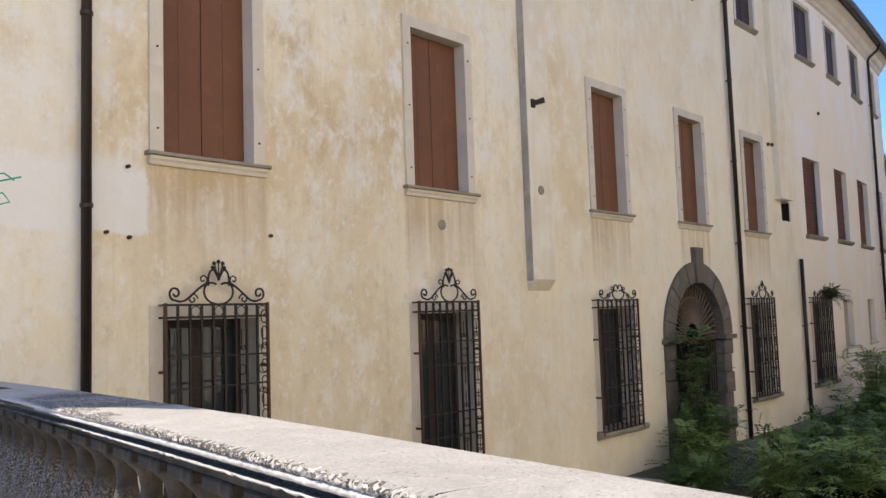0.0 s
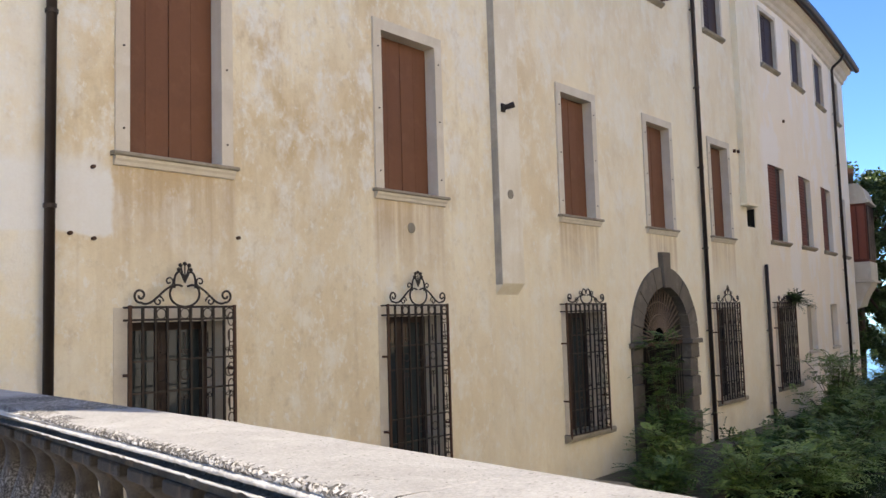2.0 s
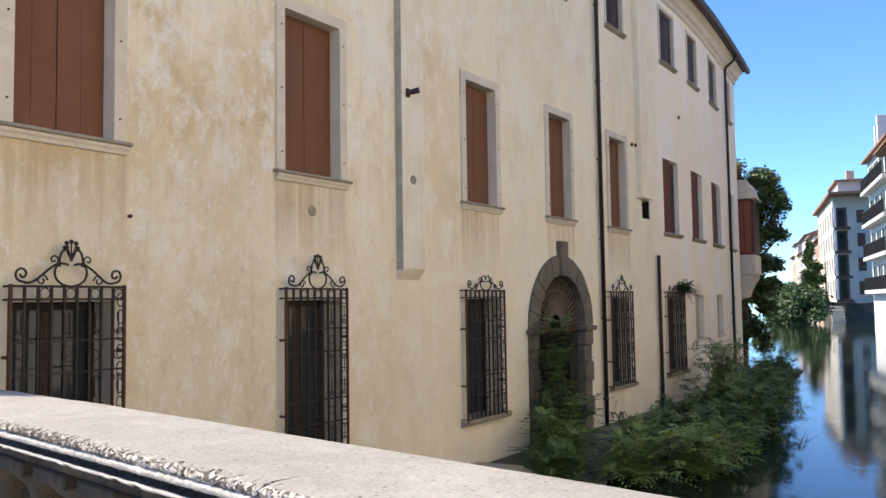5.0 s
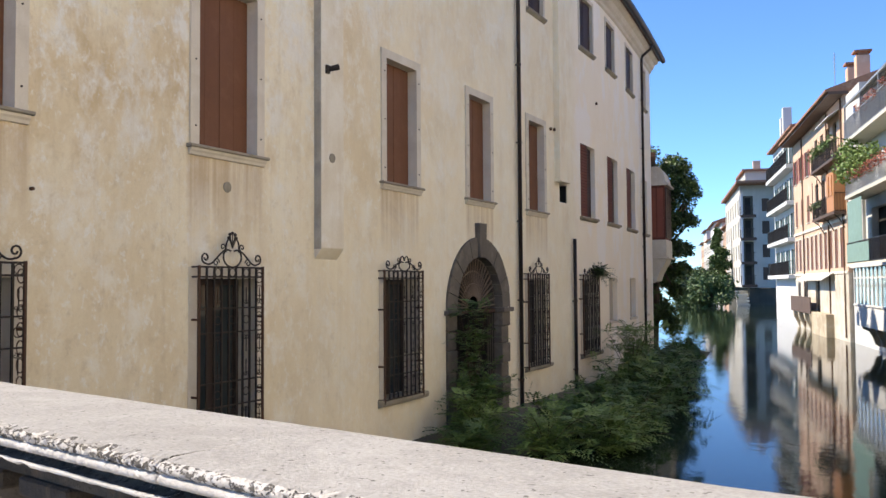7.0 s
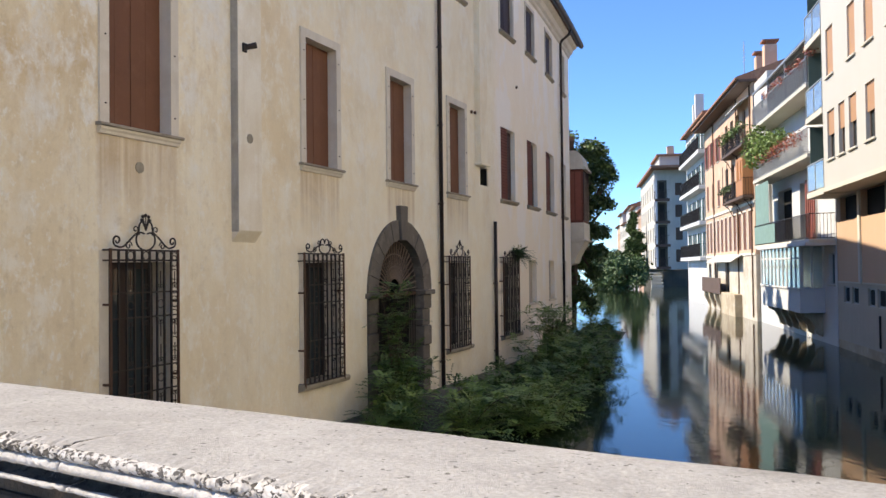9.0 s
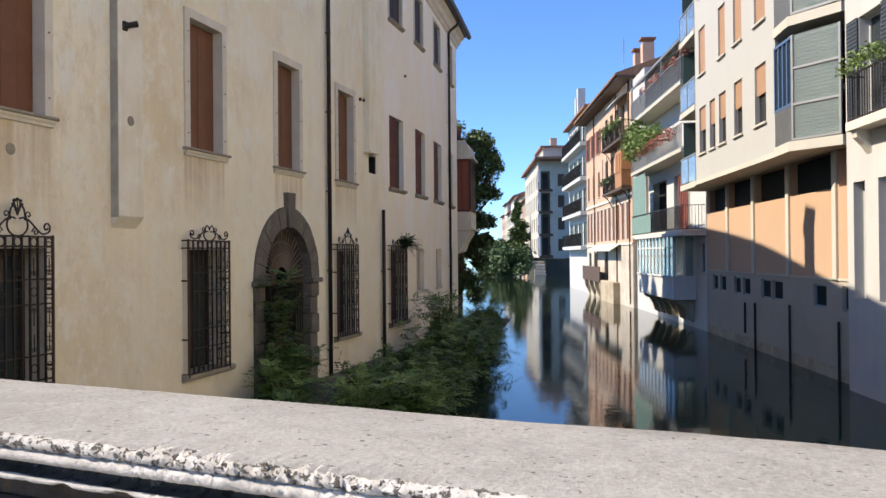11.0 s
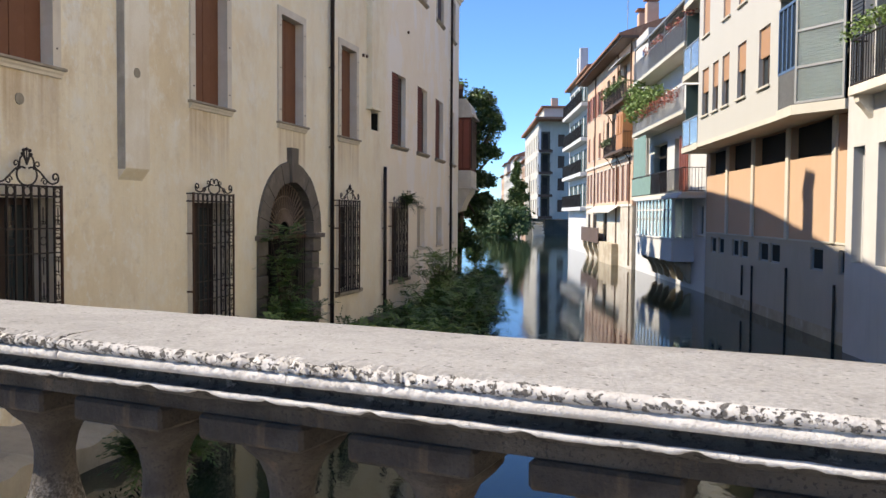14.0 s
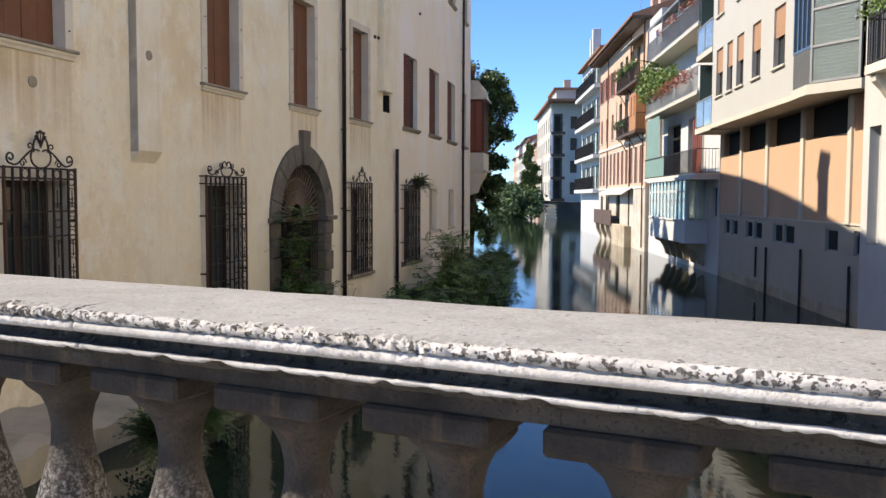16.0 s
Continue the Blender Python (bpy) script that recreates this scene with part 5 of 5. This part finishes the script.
for z, x0, x1, box_x in ((8.1, -22.4, -15.4, None), (5.2, -22.2, -15.4, (-17.5, -15.5))):
    b = balcony(ora, x0, x1, 0.62, z, 0, 0.14, WOODDK, IRON)
    for x in (x0 + 0.4, (x0 + x1) / 2, x1 - 0.4):
        part("strut", tube(bmesh.new(), [(x, -0.55, z - 0.15), (x, -0.3, z - 0.35), (x, 0.0, z - 0.9)], 0.03, 5), IRON, b)
    if box_x:
        part("cabin", boxes([(box_x[0], box_x[1], -0.6, -0.02, z + 0.02, z + 2.2)], 0.02), OCHREWOOD, b, "ochre wooden cabin on the balcony")
        for i in range(2):
            xx = box_x[0] + 0.2 + i * 0.9
            part("cabin_shutter", boxes([(xx, xx + 0.6, -0.64, -0.6, z + 0.9, z + 2.0)]), OCHREWOOD, b)
        for i in range(3):
            part("awning_post", tube(bmesh.new(), [(x0 + 0.1 + i * 1.6, -0.58, z), (x0 + 0.1 + i * 1.6, -0.58, z + 2.3)], 0.025, 5), IRON, b)
aw = prism(bmesh.new(), [(0, 10.9), (-0.7, 10.45), (-0.7, 10.4), (0, 10.85)], -20, -16)
part("awning", aw, WHITE, ora, "pale striped awning")
aw = prism(bmesh.new(), [(0, 2.0), (-0.7, 1.55), (-0.7, 1.5), (0, 1.94)], -29, -19)
part("canopy", aw, CREAM, ora, "pale canopy over a water terrace")
dk = part("water_terrace", boxes([(-32.8, -24.5, -0.5, 0, -0.6, -0.45), (-32.8, -24.5, -0.5, -0.45, -0.45, 0.45)]), WOODDK, ora, "dark boarded water terrace")
part("stone_terrace", boxes([(-24.4, -19.5, -0.45, 0, -2.5, -0.45)], 0.03), WATERMARK, ora)
for i in range(4):
    part("bracket", prism(bmesh.new(), [(0, -0.6), (-0.45, -0.6), (-0.4, -1.0), (-0.15, -1.5), (0, -1.9)], -32.4 + 2.4 * i, -31.9 + 2.4 * i), WATERMARK, dk)
for x, h in ((-31, 12.4), (-27.5, 12.6), (-23, 13.2), (-19.5, 13.8), (-17.2, 13.9)):
    ch = part("chimney", boxes([(x - 0.3, x + 0.3, 1.0, 1.7, 11.7, h)], 0.02), ORANGE, ora)
    part("chimney_cap", boxes([(x - 0.4, x + 0.4, 0.9, 1.8, h + 0.18, h + 0.28), (x - 0.28, x - 0.2, 1.1, 1.6, h, h + 0.18), (x + 0.2, x + 0.28, 1.1, 1.6, h, h + 0.18)]), TILE, ch)
ant = bmesh.new()
tube(ant, [(-25.5, 1.5, 12), (-25.5, 1.5, 16.3)], 0.025, 5)
for i in range(5):
    tube(ant, [(-25.9, 1.5, 15.0 + i * 0.25), (-25.1, 1.5, 15.0 + i * 0.25)], 0.015, 4)
part("antenna", ant, GREYMET, ora, "thin rooftop television antenna")
for x in (-29.3, -20.2, -16.0):
    part("downpipe", tube(bmesh.new(), [(x, -0.06, -1.6), (x, -0.06, 11.4)], 0.045, 6), RUST, ora)
planting("balcony_plants", right_frame(RB, 28.2) @ pose(-18.5, -0.62, 9.0), "potted plants crowded on a wooden balcony", [((-3.3 + 0.65 * i, 0.05 * (i % 3), 0.15 * (i % 2)), 0.36) for i in range(10)], 110, 0.13, LEAF, 8)
planting("balcony_plants", right_frame(RB, 28.2) @ pose(-20.8, -0.62, 5.9), "potted plants along an iron balcony", [((-1.5 + 0.7 * i, 0.05 * (i % 3), 0.1 * (i % 2)), 0.3) for i in range(5)], 90, 0.12, LEAF_DK, 9)

# slim white house with green shutters
sli = house("white_house", "tall white house with stacked balconies and green shutters", right_frame(RB, 28.2) @ Matrix.Translation((-33.75, 0.35, 0)))
sw = [(-12.5 + 3.0 * j, -11.4 + 3.0 * j, z, z + 1.9) for z in (2.1, 4.9, 7.7, 10.5) for j in range(4)]
part("wall", wall_mesh(-14, 0, -2.7, 13.0, sw, 0.3), WHITE, sli)
part("body", boxes([(-14, 0, 0.31, 8, -2.6, 13.0)]), WHITE, sli)
for a, b, z0, z1 in sw:
    pane_window(sli, a, b, z0, z1, 0.0, WHITE, None, 0, False)
    open_leaves(sli, a, b, z0, z1, 0.0, GREENSH, 0.45)
for z in (2.0, 4.8, 7.6, 10.4):
    balcony(sli, -13.8, -1.0, 0.7, z, 0, 0.3, WHITE, IRON, None, 1.05)
ro = bmesh.new()
prism(ro, [(-0.5, 13.0), (-0.5, 13.15), (4, 13.9), (9, 13.1), (9, 13.0)], -14.3, 0.3)
part("roof", ro, TILE, sli)
for x, h in ((-10.5, 15.6), (-9.0, 16.2)):
    part("chimney", boxes([(x - 0.35, x + 0.35, 0.2, 0.9, 13.0, h)], 0.02), WHITE, sli)

# houses further down
FH = Matrix.Translation((0, 0, 1.42)) @ Matrix.Scale(1.45, 4) @ Matrix.Translation((0, 0, -1.42)) @ right_frame(RB, 28.2)
fw = house("balcony_house", "grey-white corner house with open stacked loggias", FH @ Matrix.Translation((-58, -1.7, 0)))
FZ = (1.2, 3.5, 5.9, 8.2)
part("wall", wall_mesh(-20, 0, 1.0, 11.4, [(-19 + 3.2 * j, -17.8 + 3.2 * j, z + 0.3, z + 1.9) for z in FZ for j in range(6)], 0.3), CREAM, fw)
part("body", boxes([(-20, -0.02, 0.31, 9, 0.9, 11.4)]), CREAM, fw)
# embankment coloured dark for the shade below the house
part("embankment", boxes([(-26, 1.2, 0.6, 9, -2.7, 0.9)], 0.05), SHADE_WALL, fw)
slope = bmesh.new()
for i in range(6):
    box(slope, 0.2 + 0.55 * i, 0.8 + 0.55 * i, -0.7, 0.5, 0.45 - 0.32 * i, 0.62 - 0.32 * i)
part("steps", slope, CONC, fw, "pale stone steps down to the water")
for i in (1, 3):
    part("pier", boxes([(0.4 + 0.55 * i, 0.6 + 0.55 * i, -0.6, 0.4, -2.9, 0.44 - 0.32 * i)]), CONC, fw)
for z in FZ:
    lg = part("loggia", boxes([(0, 2.0, -0.1, 1.3, z - 0.2, z), (1.8, 2.0, -0.1, 0.1, z, z + 2.15), (0, 0.2, -0.1, 0.1, z, z + 2.15)], 0.01), WHITE, fw)
    railing(lg, 0.2, 1.95, -0.05, 1.25, z, 0.95, IRON)
    part("window", boxes([(-0.005, 0.03, 2.1, 2.8, z + 0.5, z + 1.8)]), WOODDK, fw)
    # dark sheet painted as the loggia's inner shade
    part("recess", boxes([(-0.005, 0.02, 0.15, 1.25, z + 0.02, z + 2.1)]), SHADE_WALL, fw)
    part("door", boxes([(0.02, 0.04, 0.45, 1.0, z + 0.02, z + 1.9)]), SHADE_BLACK, fw)
    part("slab_edge", boxes([(1.9, 2.05, -0.15, 1.35, z - 0.25, z + 0.02)]), WOODDK, fw)
part("roof", boxes([(-20.4, 2.3, -0.5, 9.4, 11.4, 11.65)]), TILE, fw)
part("attic", boxes([(-8, -0.5, 0.6, 7, 11.65, 12.9)]), CREAM, fw)
part("attic_roof", boxes([(-8.4, -0.1, 0.3, 7.4, 12.9, 13.1)]), TILE, fw)
part("chimney", boxes([(-3, -2.2, 1.6, 2.3, 13.1, 14.2)]), ORANGE, fw)
cols = (CREAM, ORANGE, GREYW, WHITE, CREAM)
x = -78.0
rnd = random.Random(11)
for k in range(7):
    ln, hg, mat = rnd.uniform(11, 17), rnd.uniform(9.5, 12.5), cols[k % 5]
    f = house("canal_house", ("cream", "orange", "grey", "white", "cream")[k % 5] + " plastered canal house with small windows far down the bank", FH @ Matrix.Translation((x, -0.1 - 0.05 * k, 0)))
    ops = [(-ln + 1.2 + 2.6 * j, -ln + 2.2 + 2.6 * j, z, z + 1.7) for z in (1.3, 4.3, 7.2) for j in range(int((ln - 1.5) / 2.6))]
    part("wall", wall_mesh(-ln, 0, -2.6, hg, ops, 0.3), mat, f)
    part("body", boxes([(-ln, 0, 0.31, 8, -2.6, hg)]), mat, f)
    for a, b, z0, z1 in ops:
        part("window", boxes([(a, b, 0.12, 0.18, z0, z1)]), DKGLASS if rnd.random() < 0.5 else WOODDK, f)
    ro = bmesh.new()
    prism(ro, [(-0.6, hg), (-0.6, hg + 0.12), (4, hg + 1.7), (8.5, hg + 0.1), (8.5, hg)], -ln - 0.2, 0.2)
    part("roof", ro, TILE, f)
    if k < 4:
        balcony(f, -ln + 2, -3, 0.5, 4.1, 0, 0.18, CONC, IRON)
    x -= ln + 0.15

# neighbour beyond the palazzo, with its oriel
nei = house("neighbour_house", "low plastered house with a brown timber oriel over the canal", wall_frame(S1))
body = part("wall", boxes([(0.05, 9, 0.0, 8, -2.4, 6.7)]), PLASTER, nei)
body.matrix_basis = pose(0, 0.15, 0, 0, 0, 8)
roof = part("roof", prism(bmesh.new(), [(-0.35, 6.7), (-0.35, 6.85), (4, 8.0), (8.5, 6.8), (8.5, 6.7)], 0.05, 9.2), TILE, nei)
roof.matrix_basis = pose(0, 0.15, 0, 0, 0, 8)
ori = part("oriel", boxes([(0.3, 2.2, -0.5, 0.6, 3.22, 5.5)], 0.01), SHUT_MD, nei, "brown shuttered timber oriel")
for x in (0.32, 0.95, 1.58):
    leaf(ori, x, -0.53, 0, 0.58, 3.3, 5.42, SHUT_DK)
for x in (-0.2, 0.1):
    part("oriel_panel", boxes([(0.275, 0.3, x - 0.24, x + 0.02, 3.32, 5.4)], 0.006), REDSH, ori, "red-brown timber panel")
part("oriel_parapet", boxes([(0.25, 2.25, -0.55, 0.6, 2.5, 3.22)], 0.02), TRIM, ori)
part("parapet_panel", boxes([(0.23, 0.25, -0.42, 0.1, 2.62, 3.1)], 0.008), TRIM, ori)
part("oriel_ledge", boxes([(0.2, 2.3, -0.64, 0.6, 2.42, 2.5)], 0.015), TRIM, ori)
part("oriel_corbel", prism(bmesh.new(), [(0.6, 2.42), (-0.52, 2.42), (-0.47, 2.25), (-0.33, 2.05), (-0.2, 1.8), (-0.1, 1.5), (0.6, 1.3)], 0.35, 2.15), TRIM, ori)
part("oriel_cap", prism(bmesh.new(), [(0.6, 5.5), (-0.66, 5.5), (-0.66, 5.58), (-0.55, 5.66), (-0.5, 5.9), (-0.42, 6.12), (-0.28, 6.28), (0.6, 6.34)], 0.22, 2.28), TRIM, ori, "rounded pale stone oriel cap")


# ---- trees and bushes ----
def tree(name, base, hgt, label, clumps, n, size, mats, seed, lean=(0, 0)):
    t = thing(name, Matrix.Translation(base), label, "tree")
    rnd = random.Random(seed)
    tr = bmesh.new()
    tube(tr, [(0, 0, 0), (lean[0] * 0.3, lean[1] * 0.3, hgt * 0.35), (lean[0], lean[1], hgt * 0.75)], 0.28, 8, 0.35)
    for c, r in clumps[::2]:
        tube(tr, [(lean[0] * 0.3, lean[1] * 0.3, hgt * 0.35), ((c[0] + lean[0] * 0.3) / 2, (c[1] + lean[1] * 0.3) / 2, (c[2] + hgt * 0.35) / 2 + 0.3), c], 0.1, 5, 0.3)
    part("trunk", tr, BARK, t)
    for k, mat in enumerate(mats):
        bm = bmesh.new()
        for c, r in clumps[k::len(mats)]:
            foliage(bm, c, r, n, size, rnd, 0.85, 0.2)
        part("crown", bm, mat, t)
    return t


rnd = random.Random(3)
TB = on_wall(35.2, 0.6, -1.6)
REACH = ((0.0, 0.6), (2.0, 0.75), (4.0, 1.1), (5.2, 1.3), (6.2, 1.5), (7.4, 1.75), (8.2, 1.4), (9.2, 0.7))
cl = []
for i in range(110):
    z = 0.6 + 8.4 * rnd.random() ** 0.85
    j = max(k for k in range(len(REACH) - 1) if REACH[k][0] <= z)
    (za, oa), (zb, ob_) = REACH[j], REACH[j + 1]
    far = oa + (ob_ - oa) * (z - za) / (zb - za)
    rr = rnd.uniform(0.3, 0.55)
    p = on_wall(rnd.uniform(33.4, 37.6), -(far - rr * 0.8) + 2.6 * rnd.random() ** 1.4, 0) - Vector((TB.x, TB.y, 0))
    cl.append(((p.x, p.y, z), rr))
tree("canal_tree", TB, 10.0, "tall dense green tree leaning over the canal", cl, 300, 0.17, (LEAF_DK, LEAF_DK, LEAF), 21, (0.5, -0.4))
for k, (dist, az, hg) in enumerate(((125, 30.6, 4.2), (150, 30.9, 4.8), (170, 29.7, 5.5), (200, 30.2, 6.5), (118, 31.3, 3.0))):
    p = (math.sin(radians(az)) * dist, math.cos(radians(az)) * dist)
    cl = [((rnd.uniform(-2.6, 2.6), rnd.uniform(-4, 4), rnd.uniform(0.5, hg)), rnd.uniform(1.0, 1.7)) for _ in range(18)]
    tree("far_tree", (p[0], p[1], -1.7), hg, "rounded green tree far down the canal bank", cl, 300, 0.45, (LEAF_DK, LEAF_DK), 40 + k)
p = (math.sin(radians(31.75)) * 150, math.cos(radians(31.75)) * 150)
cl = [((rnd.uniform(-1, 1) * (12 - z) * 0.2, rnd.uniform(-1, 1) * (12 - z) * 0.2, z), 0.35 + (12 - z) * 0.1) for z in [1.5 + 0.34 * i for i in range(30)]]
tree("far_conifer", (p[0], p[1], -1.0), 12, "dark pointed conifer behind the far houses", cl, 200, 0.5, (LEAF_DK,), 60)


def frond_bush(name, s, out, hgt, wide, n, seed, mat, label, z0=-1.5):
    """A shrub of arching stems with paired leaflets."""
    b = thing(name, Matrix.Translation(on_wall(s, -out, z0)), label, "bush", "bushes on the bank")
    rnd = random.Random(seed)
    st, lf = bmesh.new(), bmesh.new()
    for _ in range(n):
        a, l = rnd.uniform(0, math.tau), hgt * rnd.choice((0.4, 0.6, 0.85, 1.2, 1.6))
        reach = wide * rnd.uniform(0.15, 1.0)
        pts = []
        for k in range(7):
            t = k / 6
            pts.append(Vector((math.cos(a) * reach * t ** 1.3, math.sin(a) * reach * t ** 1.3, l * (t - 0.32 * t ** 3))))
        tube(st, pts, 0.012, 4, 0.3)
        for j in range(15):
            t = 0.22 + 0.78 * rnd.random()
            i = min(5, int(t * 6))
            p = pts[i].lerp(pts[i + 1], t * 6 - i)
            d = Vector((rnd.uniform(-1, 1), rnd.uniform(-1, 1), rnd.uniform(-0.3, 0.7))).normalized()
            side = d.cross(Vector((0, 0, 1))).normalized()
            ln = rnd.uniform(0.22, 0.5)
            for q in range(6):
                o = p + d * ln * (q + 1) / 6 + Vector((0, 0, -0.09 * (q / 5) ** 2))
                for sg in (-1, 1):
                    tip = o + side * sg * (0.13 - 0.012 * q) * rnd.uniform(0.75, 1.2) + d * 0.05 + Vector((0, 0, -0.02))
                    m1 = (o + tip) / 2 + d * 0.019
                    m2 = (o + tip) / 2 - d * 0.019
                    lf.faces.new([lf.verts.new(v) for v in (o, m1, tip, m2)])
    part("branchwork", st, BARK, b)
    part("leafage", lf, mat, b)
    return b


BL = "bushy green shrub with feathery leaves on the bank"
BUSHES = [(9.3, 1.3, 0.6, 0.7, 18), (10.3, 1.0, 0.85, 0.8, 24), (10.95, 0.55, 2.4, 0.55, 20), (11.5, 0.6, 1.2, 0.5, 12), (10.4, 2.3, 0.75, 1.0, 26), (11.5, 3.1, 0.7, 1.1, 28), (12.4, 1.7, 0.75, 1.0, 24), (12.7, 3.1, 0.65, 1.1, 26), (13.8, 1.7, 0.65, 1.0, 22),
          (14.3, 2.9, 0.65, 1.1, 24), (15.2, 1.4, 0.55, 0.9, 18), (15.9, 2.7, 0.7, 1.1, 24), (16.8, 1.4, 0.6, 1.0, 20), (17.7, 2.7, 0.85, 1.2, 28), (18.6, 1.5, 1.0, 1.0, 28), (19.5, 2.2, 1.0, 1.2, 34), (19.9, 1.2, 1.75, 0.9, 34),
          (21.2, 1.9, 1.1, 1.2, 36), (21.2, 1.1, 1.5, 1.0, 30), (23.0, 1.8, 1.0, 1.2, 36), (24.6, 1.5, 0.9, 1.1, 34), (26.2, 1.6, 0.8, 1.2, 32), (27.8, 1.3, 0.7, 1.1, 30), (29.4, 1.2, 0.7, 1.0, 30), (31.4, 1.2, 1.0, 1.2, 30)]
for k, (s, out, hg, wd, n) in enumerate(BUSHES):
    frond_bush("bush", s, out, hg, wd, int(n * 0.95), 100 + k, LEAF_LT if k in (1, 4, 5, 7, 14, 16, 18) else LEAF if k < 14 or k % 2 else LEAF_DK, BL, -1.55 if out < 1.2 else -1.8)
for k, (a, o, hg) in enumerate(((3.95, 2.2, 0.2), (4.3, 2.35, 0.26), (4.8, 2.2, 0.22))):
    frond_bush("grass_tuft", a, o, hg, 0.22, 10, 200 + k, LEAF_DK, "tuft of weeds on the stone edge of the bank", -1.52)
frond_bush("ivy_clump", 20.3, 0.16, 0.2, 0.3, 9, 201, LEAF_DK, "clump of ivy on a window grille", 1.62)

# ---- out of view: palazzo chimney and added houses that bounce sunlight ----
BOUNCE = weathered("bounce_plaster", (0.84, 0.75, 0.6), (0.76, 0.67, 0.53), None, 0.85, 0.8, 0.4, 0.2, 50, 0.002)
pc = part("chimney", boxes([(-0.3, 0.3, 0.3, 0.9, TOP, 13.1), (-0.38, 0.38, 0.22, 0.98, 13.1, 13.25)]), PLASTER, palazzo)
pc.matrix_basis = wall_frame(16.6)
# unseen houses added as sunlit reflectors for the palazzo's front
for k, (x0, ln, hg, mat, nm) in enumerate(((23.2, 14, 12.5, BOUNCE, "pale cream"), (37.3, 16, 13.5, BOUNCE, "pale cream"), (53.4, 18, 12.5, BOUNCE, "pale cream"))):
    f = house("street_house", nm + " plastered house, unseen, added to bounce sunlight onto the palazzo", right_frame(RB, 30.6) @ Matrix.Translation((x0, -0.3, 0)))
    ops = [(1.5 + 2.8 * j, 2.6 + 2.8 * j, z, z + 1.8) for z in (1.0, 4.3, 7.4) for j in range(int((ln - 2) / 2.8))]
    part("wall", wall_mesh(0, ln, -2.6, hg, ops, 0.3), mat, f)
    part("body", boxes([(0, ln, 0.31, 8, -2.6, hg)]), SHADE_BLACK, f)
    part("roof", prism(bmesh.new(), [(-0.6, hg), (-0.6, hg + 0.12), (4, hg + 1.7), (8.5, hg + 0.1), (8.5, hg)], -0.2, ln + 0.2), TILE, f)
gr = thing("graffiti", wall_frame(-1.36, 2.75), "scribbled teal spray paint strokes on pale plaster", "graffiti")
TEAL = plain("teal_paint", (0.02, 0.32, 0.24), 0.6)
for pts in ([(-0.25, 0.02), (-0.1, 0.04), (0.1, 0.1)], [(-0.2, 0.08), (-0.05, 0.12), (0.04, 0.06)], [(-0.16, -0.1), (-0.06, -0.06), (0.0, -0.14), (-0.12, -0.18)]):
    part("stroke", tube(bmesh.new(), [(x, 0.003, z) for x, z in pts], 0.009, 5), TEAL, gr)
planting("balcony_flowers", near.matrix_world @ pose(1.75, -0.4, 5.3), "bushy pot plants on an iron balcony", [((-0.7 + 0.45 * i, 0.0, 0.12 * (i % 2)), 0.24) for i in range(5)], 120, 0.09, LEAF_LT, 12)
